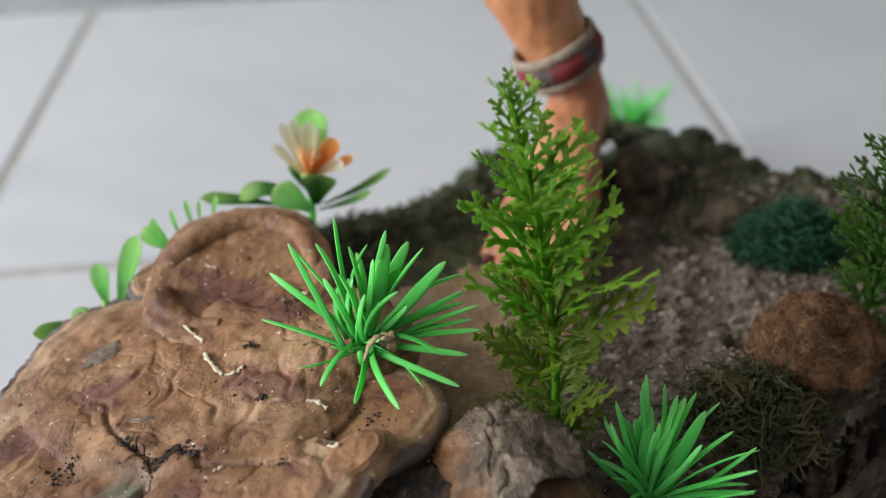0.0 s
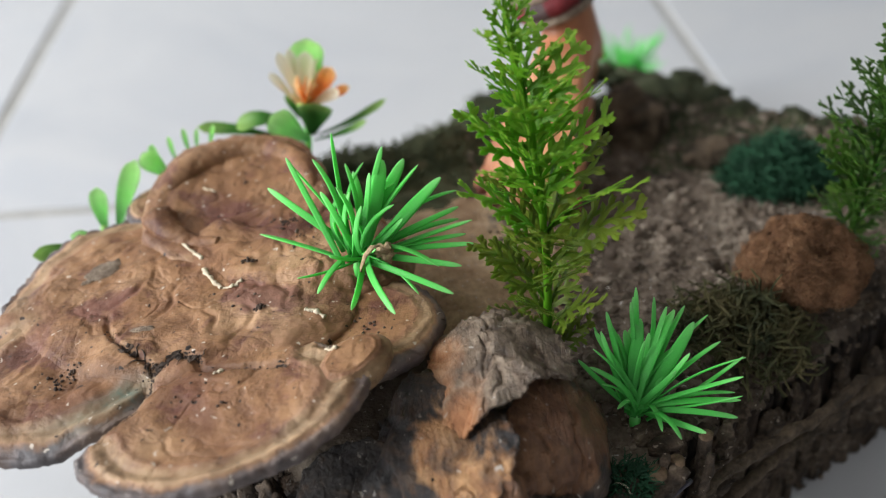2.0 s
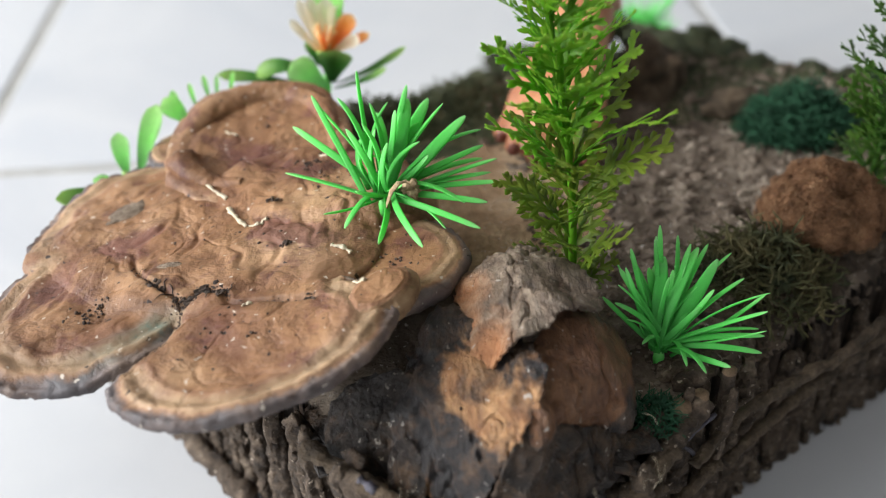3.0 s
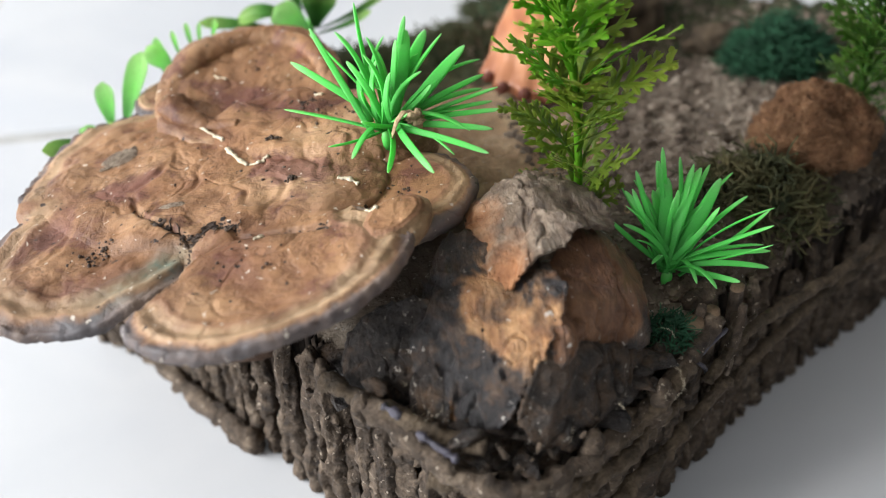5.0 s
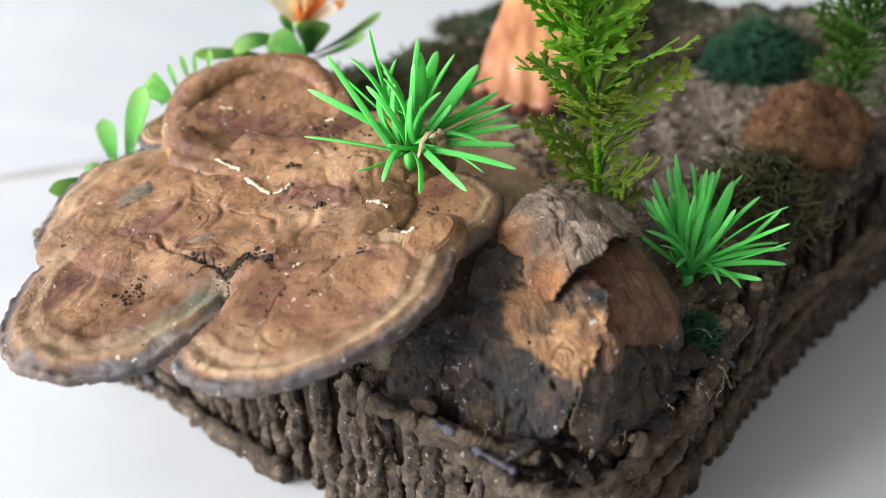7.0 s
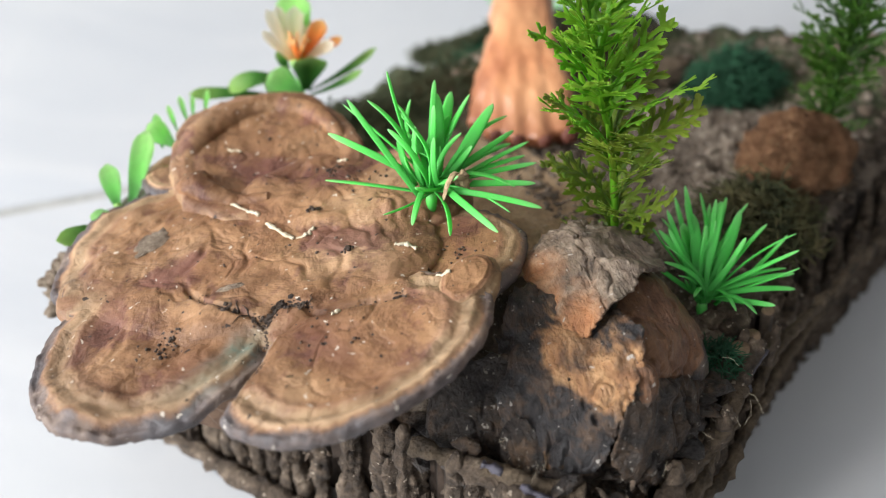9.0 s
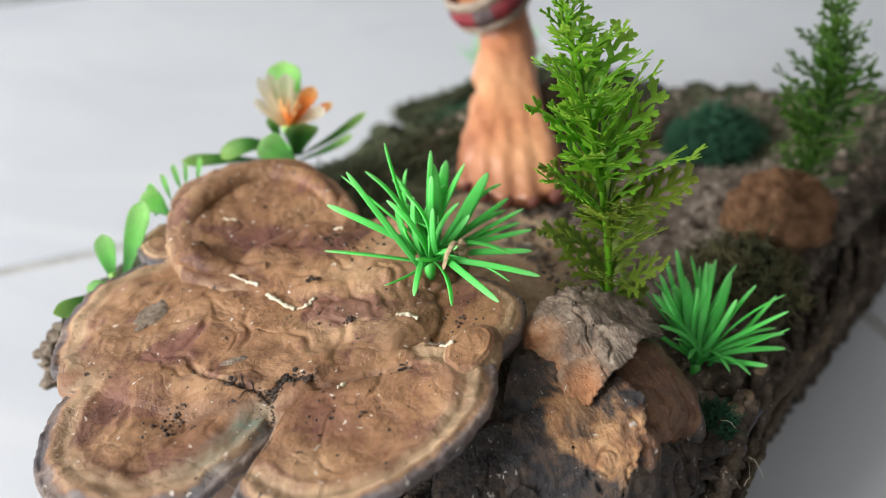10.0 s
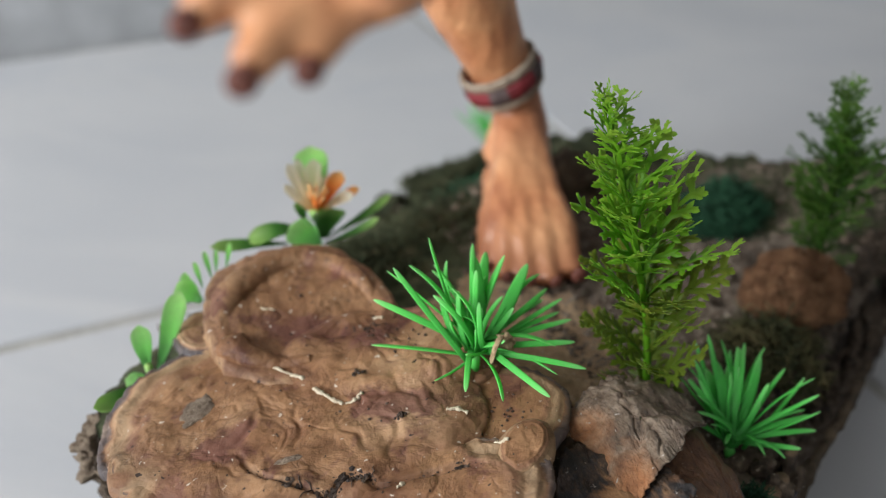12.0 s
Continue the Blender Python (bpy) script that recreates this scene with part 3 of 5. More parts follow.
        if d2 < 0.0002:
            z += (0.0011 * math.exp(-d2 / 0.005 ** 2) - 0.0016 * math.exp(-d2 / 0.0016 ** 2)) * math.sin(math.pi * min(max(k, 0.08), 0.92))
    return z


def fused(x, y):
    """Height, growth zone and stain where the fused lobes run into one another."""
    total, rise, zone, stain = 0.0, 0.0, 0.0, 0.0
    for probe in FUSED:
        hit = probe(x, y)
        if hit:
            z, w, zn, st, _ = hit
            w *= math.exp((z - 0.13) / 0.004)
            total, rise, zone, stain = total + w, rise + w * z, zone + w * zn, stain + w * st
    return (rise / total, zone / total, stain / total) if total else None


def lobe(name, centre, a, b, turn, lift, thick, droop, seed, cup=0.0, tilt=(0, 0), stain=0.0, bands=1.0, tone=0.965, roll=0.0, label="", rings=46, spokes=150, lumps=1.0, wave=0.05, trim=None, joined=None, root=None):
    """One shelf of the fungus: an uneven disc with growth bands, a rolled rim and a paler underside. Returns what builds it."""
    cx, cy = centre
    ct, st = math.cos(radians(turn)), math.sin(radians(turn))

    def radius(t, cut=True):
        w = 1 + wave * fbm((math.cos(t) * 1.5, math.sin(t) * 1.5, seed), 1.0, 3) + 0.016 * fbm((math.cos(t) * 5, math.sin(t) * 5, seed), 1.0, 3) + 0.010 * fbm((math.cos(t) * 22, math.sin(t) * 22, seed), 1.0, 3)
        if trim and cut:
            du, dv = math.cos(t) * a, math.sin(t) * b
            dn = (du * ct - dv * st) * trim[2] + (du * st + dv * ct) * trim[3]
            if dn > 1e-6:
                w = min(w, ((trim[0] - cx) * trim[2] + (trim[1] - cy) * trim[3]) / dn)
        return w

    def spot(t, s):
        w = radius(t)
        u, v = math.cos(t) * a * w * s, math.sin(t) * b * w * s
        return cx + u * ct - v * st, cy + u * st + v * ct

    def polar(x, y):
        u, v = (x - cx) * ct + (y - cy) * st, -(x - cx) * st + (y - cy) * ct
        t = math.atan2(v / b, u / a)
        return t, math.hypot(u / a, v / b) / radius(t)

    def growth(x, y):
        u, v = (x - cx) * ct + (y - cy) * st, -(x - cx) * st + (y - cy) * ct
        fade = 0.0 if root is None else max(0.0, math.cos(math.atan2(y - cy, x - cx) - radians(root)) - 0.25) / 0.75
        return min(1.0, math.hypot(u / a, v / b) / radius(math.atan2(v / b, u / a), False)) * (1 - 0.5 * min(1.0, 2 * fade))

    def own(x, y, s):
        g = growth(x, y) if trim else s
        z = plate_z(x, y) + lift + tilt[0] * (x - cx) + tilt[1] * (y - cy)
        z += cup * s ** 3 - droop * max(0.0, s - 0.72) ** 2 / 0.0784
        z += bands * (0.0009 * math.exp(-((g - 0.90) / 0.035) ** 2) - 0.0008 * math.exp(-((g - 0.80) / 0.035) ** 2) + 0.0005 * math.exp(-((g - 0.70) / 0.03) ** 2))
        z += lumps * (0.0034 * fbm((x, y, 0.0), 20, 3, seed) + 0.0009 * fbm((x, y, 0.5), 62, 4, 3.0 + seed)) - lumps * 0.0007 * max(0, 1 - abs(fbm((x, y, 0.2), 30, 3, 11.0 + seed)) / 0.07) * (1 - 0.6 * s ** 4)
        return z + roll * math.exp(-((s - 0.90) / 0.10) ** 2)

    def zone_at(s):
        return s * tone if bands > 0.3 else min(s * 0.80, 0.66)

    def stain_at(t, s):
        return stain * max(0, math.sin((s - 0.60) / 0.40 * math.pi)) * max(0, math.cos(1.15 * (t + radians(turn) - radians(290)))) if 0.60 < s < 1.0 else 0

    def probe(x, y):
        t, s = polar(x, y)
        if s >= 1.0:
            return None
        f = min(1.0, max(0.0, (1 - s) / 0.30))
        g = growth(x, y) if trim else s
        return own(x, y, s), f * f * (3 - 2 * f) + 1e-5, zone_at(g), stain_at(t, g), s

    def surface(x, y, t, s):
        got = fused(x, y) if joined is not None else None
        if got:
            others = [q(x, y) for q in FUSED if q is not probe]
            cover = max([min(1.0, max(0.0, (0.97 - o[4]) / 0.12)) for o in others if o] or [0.0])
            tuck = 0.0030 * cover * min(1.0, max(0.0, (s - 0.86) / 0.14)) ** 1.5
            return got[0] + carve(x, y) - joined * 0.00035 - tuck, got[1], got[2]
        g = growth(x, y) if trim else s
        return own(x, y, s) + (carve(x, y) if joined is not None else 0.0), zone_at(g), stain_at(t, g)

    def height(x, y):
        t, s = polar(x, y)
        return surface(x, y, t, s)[0] if s < 1 else 0.0

    def build():
        bm = bmesh.new()
        zone, stained = bm.verts.layers.float.new("zone"), bm.verts.layers.float.new("stain")
        tops = []
        for r in range(rings + 1):
            s = (r / rings) ** 0.9
            row = []
            for k in range(1 if r == 0 else spokes):
                t = 2 * math.pi * k / spokes
                x, y = spot(t, s)
                z, zn, sn = surface(x, y, t, s * 0.9999)
                ray = 0.0010 * max(0, zn - 0.5) * fbm((math.cos(t) * 13, math.sin(t) * 13, s * 2.5), 1.0, 3, seed)
                v = bm.verts.new((x, y, z + (ray if joined is None else 0.0007 * max(0, zn - 0.4) * fbm((x, y, 0.2), 150, 3, 4.0))))
                v[zone], v[stained] = zn, sn
                row.append(v)
            tops.append(row)
        edge_z = [v.co.z for v in tops[-1]]
        rim_n = 7
        for q in range(1, rim_n + 1):
            ang = math.pi * q / rim_n
            row = []
            for k in range(spokes):
                t = 2 * math.pi * k / spokes
                x0, y0 = spot(t, 1.0)
                h = thick * (1 + 0.25 * fbm((x0, y0, 0), 30, 2, seed))
                out = 1 + math.sin(ang) ** 0.7 * 0.34 * h / ((a + b) / 2) - (0.02 if q == rim_n else 0)
                x, y = spot(t, out)
                v = bm.verts.new((x, y, edge_z[k] - h * (1 - math.cos(ang)) / 2 + 0.0008 * fbm((x, y, ang * 0.01), 330, 3)))
                v[zone] = tone + (0.075 if tone > 0.9 else 0.03) * min(1, q / 5) if bands > 0.3 else 0.70
                row.append(v)
            tops.append(row)
        for r in range(1, 6):
            s = 1 - 0.98 * r / 5
            row = []
            for k in range(spokes):
                t = 2 * math.pi * k / spokes
                x, y = spot(t, s * 0.98)
                v = bm.verts.new((x, y, min(edge_z[k] * s + own(cx, cy, 0) * (1 - s) - thick - 0.010 * (1 - s), own(x, y, s) - thick - 0.003)))
                v[zone] = 1.0
                row.append(v)
            tops.append(row)
        for r0, r1 in zip(tops, tops[1:]):
            for k in range(spokes):
                if len(r0) == 1:
                    f = bm.faces.new((r0[0], r1[k], r1[(k + 1) % spokes]))
                else:
                    f = bm.faces.new((r0[k], r1[k], r1[(k + 1) % spokes], r0[(k + 1) % spokes]))
                f.material_index = 1 if r1 in tops[-5:] else 0
        bm.faces.new(tops[-1][::-1]).material_index = 1
        return part(name, bm, [FUNGUS, UNDER], fungus, label)

    if joined is not None:
        FUSED.append(probe)
    TOPS.append(height)
    return build


fungus = thing("bracket_fungus", "large dried brown bracket fungus with overlapping lobes on a log", "fungus", (0, 0, 0))
LOBES = [
    lobe("rear_lobe", (-0.119, 0.359), 0.050, 0.043, 20, -0.0005, 0.0075, 0.003, 33.0, bands=0.6, label="brown rear lobe with a wine-dark band", lumps=1.1, rings=48, spokes=150, joined=3),
    lobe("main_lobe", (-0.090, 0.329), 0.077, 0.054, -24, 0.002, 0.007, 0.004, 1.0, bands=0.0, label="broad brown middle of the fungus", rings=96, spokes=240, lumps=1.3, joined=0),
    lobe("left_lobe", (-0.127, 0.302), 0.0542, 0.0465, 35, -0.001, 0.0052, 0.0025, 4.0, stain=1.0, tone=1.0, trim=(-0.1055, 0.2567, 0.75, -0.66), root=40, label="brown lobe with a blue-green stain near its dark rim", lumps=1.0, rings=64, spokes=190, joined=2),
    lobe("front_lobe", (-0.0650, 0.2530), 0.0508, 0.0312, 9, 0.0012, 0.0058, 0.0016, 9.0, stain=0.12, trim=(-0.1035, 0.2551, -0.75, 0.66), root=110, label="tan banded lobe with a thick grey rim", wave=0.035, lumps=0.8, rings=64, spokes=200, joined=1),
    lobe("side_lobe", (-0.0175, 0.2665), 0.0150, 0.0095, 42, 0.0036, 0.008, 0.003, 14.0, bands=0.35, tone=0.80, label="small tan lobe", rings=26, spokes=80, lumps=0.4),
    lobe("shaded_lobe", (-0.012, 0.298), 0.0285, 0.027, 20, -0.0065, 0.008, 0.002, 17.0, bands=0.4, label="olive brown lobe under the grass", rings=36, spokes=110, lumps=0.4),
    lobe("rear_shoulder", (-0.043, 0.352), 0.052, 0.034, -20, 0.0050, 0.009, 0.010, 29.0, bands=0.0, label="raised brown shoulder behind the grass", rings=54, spokes=150, lumps=1.2, joined=4),
    lobe("back_cap", (-0.069, 0.394), 0.041, 0.048, 14, 0.0050, 0.011, 0.000, 21.0, bands=0.35, tone=0.70, roll=0.0010, tilt=(-0.06, 0.11), label="round upturned cap with a rolled brown rim", lumps=0.8, wave=0.09),
    lobe("tucked_lobe", (-0.109, 0.412), 0.014, 0.016, 0, 0.000, 0.006, 0.002, 25.0, bands=0.4, label="small dark olive lobe", rings=20, spokes=60, lumps=0.4),
]
for build in LOBES:
    build()
bm = bmesh.new()
rim = catmull([(x, y, max(h(x, y) for h in TOPS) - 0.0005) for x, y in ((-0.074, 0.3595), (-0.085, 0.3640), (-0.0955, 0.3710), (-0.1020, 0.3805))] + [(-0.104, 0.392, 0.1300), (-0.1045, 0.401, 0.1330), (-0.096, 0.417, 0.1400), (-0.079, 0.427, 0.1427), (-0.058, 0.430, 0.1434), (-0.042, 0.418, 0.1444), (-0.035, 0.399, 0.1442), (-0.033, 0.385, 0.139)], 9, False)
tube(bm, rim, [0.0076 * min(1, 0.30 + 2.6 * min(i, len(rim) - 1 - i) / len(rim)) * (1 + 0.16 * fbm((i * 0.11, 0, 0), 1.0, 3, 4.0)) for i in range(len(rim))], 22, 0.85, rough=0.16, freq=0.9)
part("rolled_rim", bm, FUNGUS, fungus, "smooth rolled rim of the upturned cap")
bm = bmesh.new()
for dx, dy, dz, rad, seed in ((0.0, 0.0, 0.0, 0.0085, 2.0), (0.006, 0.008, 0.003, 0.0070, 5.0), (0.001, -0.004, -0.010, 0.0090, 9.0)):
    blob(bm, (-0.1690 + dx, 0.4000 + dy, 0.0890 + dz), (rad, rad * 0.9, rad * 0.8), 5, 0.75, 1.4, seed)
part("bark_clod", bm, CRUST, base, "crumpled grey-brown clod of bark at the log's corner")
# the stalk that carries the lobes down into the log
bm = bmesh.new()
tube(bm, [(-0.075, 0.345, 0.080), (-0.075, 0.340, 0.100), (-0.078, 0.335, 0.114)], [0.060, 0.058, 0.062], 28, rough=0.15)
part("stalk", bm, UNDER, fungus, "rough brown foot of the fungus")


def on_fungus(x, y):
    """The height of the fungus's upper side."""
    return max(plate_z(x, y) - 0.010, max(h(x, y) for h in TOPS))


rng = random.Random(11)


# ---- plants ----
def blade_mesh(length, width, bend, thick=0.5, broad=0.0, name="blade"):
    """A fleshy plastic blade along +x from the origin, arched by its bend, with a blunt rounded tip."""
    bm = bmesh.new()
    layer = bm.verts.layers.float.new("along")
    n = 14
    pts, rad = [], []
    for i in range(n):
        t = 1 - (1 - i / (n - 1)) ** 1.7
        pts.append((length * t, 0, bend * length * (t - t * t) * 2.2))
        w = width * (0.62 + 0.38 * math.sin(math.pi * min(1, 0.12 + t * 0.75)) + broad * math.sin(math.pi * min(1, t * 0.82 + 0.06)) ** 1.5)
        rad.append(w * math.sqrt(max(0.10, 1 - max(0, (t - 0.88) / 0.12) ** 2)) * (1.06 - 0.14 * t))
    rings = tube(bm, pts, rad, 10, thick, layer=layer)
    for ring, w in zip(rings, rad):
        ring[2].co.z -= 0.35 * w * thick
        ring[3].co.z -= 0.35 * w * thick
    return mesh_of(name, bm, GRASS)


BLADES = [blade_mesh(1.0, 0.0285, b, 0.46) for b in (0.02, 0.12, -0.04, 0.20)]
BROAD = [blade_mesh(1.0, 0.036, b, 0.30, 0.75) for b in (0.05, 0.14)]


def grass_tuft(name, at, blades, label, group="", stout=1.0):
    """A tuft of plastic blades: rows of (yaw, rise, length, broad)."""
    ob = thing(name, label, "plastic grass", at, group)
    r = random.Random(len(blades) * 7 + int(abs(at[0]) * 1000))
    for yaw, rise, length, broad in blades:
        me = (BROAD if broad else BLADES)[r.randrange(2 if broad else 4)]
        b = new("blade", me)
        b.parent = ob
        b.matrix_basis = pose(r.gauss(0, 0.0022), r.gauss(0, 0.0022), r.uniform(0, 0.003), 0, -rise, yaw) @ pose(0, 0, 0, r.uniform(-50, 50), 0, 0) @ Matrix.Diagonal((length, length * r.uniform(0.85, 1.1) * 0.045 * stout / length, length * 0.045 * stout / length, 1))
    bm = bmesh.new()
    tube(bm, [(0, 0, -0.010), (0, 0, -0.004), (0, 0, 0.001)], [0.0018, 0.0024, 0.0016], 10, layer=bm.verts.layers.float.new("along"))
    part("collar", bm, GRASS, ob)
    return ob


def tuft_blades(seed, count, reach):
    """Blades standing up all round, for the tuft at the far edge."""
    r = random.Random(seed)
    rows = [(360 * k / count + r.uniform(-7, 7), 50 + r.uniform(-9, 14), reach * r.uniform(0.86, 1.06), False) for k in range(count)]
    return rows + [(r.uniform(0, 360), r.uniform(60, 82), reach * r.uniform(0.6, 0.9), False) for _ in range(count // 3)]


def fan(rows, broad=False):
    """Blades from (yaw, rise, millimetres)."""
    return [(yaw, rise, mm * 0.001, broad) for yaw, rise, mm in rows]


near_grass = grass_tuft("grass_tuft", (-0.013, 0.320, 0.150), fan([(144, 22, 50), (134, 33, 49), (123, 42, 50), (96, 30, 46), (101, 53, 50), (67, 42, 48), (92, 18, 46), (30, 16, 47), (23, 5, 47), (14, 9, 48), (9, 2, 45), (-3, 3, 47),
                                                                  (-20, 1, 45), (-26, 0, 35), (-40, 1, 45), (-53, 1, 40), (-78, 1, 41), (-96, 0, 35), (-120, 0, 28), (-156, 1, 29), (149, 2, 44), (112, 36, 45), (80, 28, 44), (18, 14, 43)])
                        + fan([(94, 40, 23), (141, 56, 15), (78, 82, 13), (120, 45, 18), (61, 36, 36), (52, 30, 36), (98, 34, 28), (73, 45, 20), (-60, 30, 20), (-146, 27, 20), (47, 46, 18), (84, 60, 26), (108, 62, 30), (30, 50, 26), (62, 66, 32), (130, 48, 30), (10, 40, 24), (88, 74, 22)]) + fan([(56, 30, 46), (43, 33, 46), (39, 26, 45), (70, 40, 40)], True),
                        "bright green plastic grass tuft growing from the fungus", "grass tufts", 1.12)
grass_tuft("grass_tuft", (0.0925, 0.2710, 0.1000), fan([(93, 20, 38), (79, 30, 46), (83, 49, 47), (71, 42, 46), (60, 34, 46), (57, 44, 46), (51, 38, 46), (34, 34, 46), (16, 24, 46), (0, 32, 46), (-11, 26, 46), (-16, 19, 45), (-8, 8, 45),
                                                                 (-19, 5, 37), (-41, 6, 28), (-79, 8, 18), (2, 8, 40), (24, 28, 44), (44, 40, 43), (105, 40, 36), (88, 55, 42)])
                        + fan([(40, 52, 32), (72, 56, 30), (22, 48, 30), (56, 26, 36), (88, 34, 15), (-128, 53, 10), (165, 49, 11), (50, 28, 26), (88, 30, 18), (10, 44, 24), (60, 62, 28)]) + fan([(118, 36, 38), (132, 44, 36), (146, 52, 34), (160, 46, 28), (124, 60, 36), (108, 54, 40), (178, 50, 22), (140, 30, 30), (-150, 40, 14), (-60, 10, 22)]) + fan([(80, 40, 32), (71, 46, 36), (49, 44, 42), (38, 40, 42), (24, 42, 30), (96, 50, 30)], True),
                        "bright green plastic grass tuft at the edge of the log", "grass tufts", 1.04)
grass_tuft("grass_tuft", (0.190, 0.690, 0.030), tuft_blades(5, 34, 0.052), "green plastic grass tuft at the far edge of the log", "grass tufts")
bm = bmesh.new()
tube(bm, [(0.001, -0.012, 0.001), (0.001, -0.013, 0.005), (0.003, -0.012, 0.010), (0.006, -0.010, 0.0125), (0.009, -0.008, 0.0115)], [0.0008, 0.0013, 0.0015, 0.0012, 0.0005], 7, 0.3, rough=0.4)
blob(bm, (0.011, -0.006, 0.007), (0.0040, 0.003, 0.0030), 3, 1.0, 1.8, 3.0)
part("withered_tip", bm, SCRAP, near_grass, "curled withered brown scrap")


def frond_mesh(seed, material, pairs):
    """A flat, deeply cut plastic frond along +x, one unit long: a midrib with toothed side leaflets."""
    r = random.Random(seed)
    bm = bmesh.new()
    layer = bm.verts.layers.float.new("along")

    def strip(p0, p1, w0, w1, z0, z1, lo, hi):
        d = (Vector(p1) - Vector(p0))
        side = Vector((-d.y, d.x)).normalized()
        rows = []
        for t, w in ((0.0, w0 * 0.75), (0.4, w0), (0.75, (w0 + w1) * 0.40), (1.0, w1 * 0.10)):
            c = Vector(p0) + d * t
            z = z0 + (z1 - z0) * t
            ring = []
            for off, dz in ((-w, 0), (0, 0.005), (w, 0), (0, -0.006)):
                v = bm.verts.new((c.x + side.x * off, c.y + side.y * off, z + dz))
                v[layer] = lo + (hi - lo) * t
                ring.append(v)
            rows.append(ring)
        for r0, r1 in zip(rows, rows[1:]):
            for k in range(4):
                bm.faces.new((r0[k], r0[(k + 1) % 4], r1[(k + 1) % 4], r1[k]))
        bm.faces.new(rows[-1])
        bm.faces.new(rows[0][::-1])

    arch = lambda x: 0.16 * math.sin(math.pi * x * 0.9)
    last = (0.0, 0.0)
    for i in range(4):
        nxt = ((i + 1) / 4 * 0.95, r.uniform(-0.02, 0.02))
        strip(last, nxt, 0.036 - 0.002 * i, 0.034 - 0.002 * i, arch(last[0]), arch(nxt[0]), last[0], nxt[0])
        last = nxt
    for i in range(pairs):
        for s in (-1, 1):
            f = i / (pairs - 1)
            x = 0.16 + 0.66 * f + (0.045 if s > 0 else 0)
            ln = (0.22 + 0.17 * math.sin(math.pi * min(1, 0.25 + f * 0.7))) * (1 - 0.35 * f) * r.uniform(0.85, 1.12)
            a = radians(r.uniform(36, 48)) * s
            tip = (x + ln * math.cos(a), ln * math.sin(a))
            z1 = arch(x) + r.uniform(-0.03, 0.04)
            strip((x, 0), tip, 0.036, 0.030, arch(x), z1, x, min(1, x + ln))
            for g, da, k in ((0.34, 40, 0.50), (0.52, -38, 0.46), (0.72, 32, 0.36)):
                m = (x + ln * g * math.cos(a), ln * g * math.sin(a))
                a2 = a + radians(da) * s
                l2 = ln * k
                zz = arch(x) + (z1 - arch(x)) * g
                strip(m, (m[0] + l2 * math.cos(a2), m[1] + l2 * math.sin(a2)), 0.029, 0.024, zz, zz + r.uniform(-0.012, 0.02), min(1, x + ln * g), min(1, x + ln))
    return mesh_of("frond", bm, material, False)


def fern(at, tip, label, seed, tops, lows, material, spread=1.0, count=46):
    """A plastic fern: green fronds above, darker olive ones below, all sweeping upwards."""
    ob = thing("fern_plant", label, "plastic plant", at, "plastic ferns")
    r = random.Random(seed)
    rise = Vector(tip) - Vector(at)
    spine = catmull([(0, 0, -0.012), (rise.x * 0.15 + 0.002, rise.y * 0.2, rise.z * 0.28), (rise.x * 0.52 + 0.003, rise.y * 0.55, rise.z * 0.62), tuple(rise)], 8, False)
    bm = bmesh.new()
    layer = bm.verts.layers.float.new("along")
    tube(bm, spine, [0.0021 * (1 - 0.7 * i / (len(spine) - 1)) for i in range(len(spine))], 8, layer=layer)
    part("stem", bm, material, ob)
    reach = ((0.0, 18), (0.12, 31), (0.25, 42), (0.45, 48), (0.60, 43), (0.72, 37), (0.84, 29), (0.93, 20), (1.0, 12))
    for i in range(count):
        t = 0.07 + 0.90 * (i / (count - 1)) ** 1.05
        for (t0, m0), (t1, m1) in zip(reach, reach[1:]):
            if t0 <= t <= t1:
                mm = m0 + (m1 - m0) * (t - t0) / (t1 - t0)
        at_s = t * (len(spine) - 1)
        k = min(len(spine) - 2, int(at_s))
        p = spine[k].lerp(spine[k + 1], at_s - k)
        set_of = lows if t + r.uniform(-0.10, 0.10) < 0.40 else tops
        f = new("frond", set_of[r.randrange(4)])
        f.parent = ob
        f.matrix_basis = Matrix.Translation(p) @ pose(0, 0, 0, 0, -(33 + 19 * t + r.uniform(-9, 9)), i * 137.5 + r.uniform(-14, 14)) @ pose(0, 0, 0, r.uniform(-14, 14), 0, 0) @ Matrix.Scale(mm * 0.0009 * spread * r.uniform(0.86, 1.10), 4)
    f = new("frond", tops[0])
    f.parent = ob
    f.matrix_basis = Matrix.Translation(spine[-2]) @ pose(0, 0, 0, 0, -86, 40) @ Matrix.Diagonal((0.017, 0.0042, 0.0042, 1))
    return ob


FRONDS = [frond_mesh(s, FERN, 4) for s in range(4)]
OLIVE_FRONDS = [frond_mesh(s + 10, FERN_OLIVE, 5) for s in range(4)]
DARK_FRONDS = [frond_mesh(s + 20, FERN_DARK, 4) for s in range(4)]
fern((0.0605, 0.293, 0.113), (0.0465, 0.3305, 0.249), "tall green plastic fern standing behind a dry husk", 5, FRONDS, OLIVE_FRONDS, FERN, 1.14, 42)
fern((0.212, 0.356, 0.102), (0.226, 0.374, 0.205), "dark green plastic fern beside a coir ball", 9, DARK_FRONDS, DARK_FRONDS, FERN_DARK, 0.95, 48)


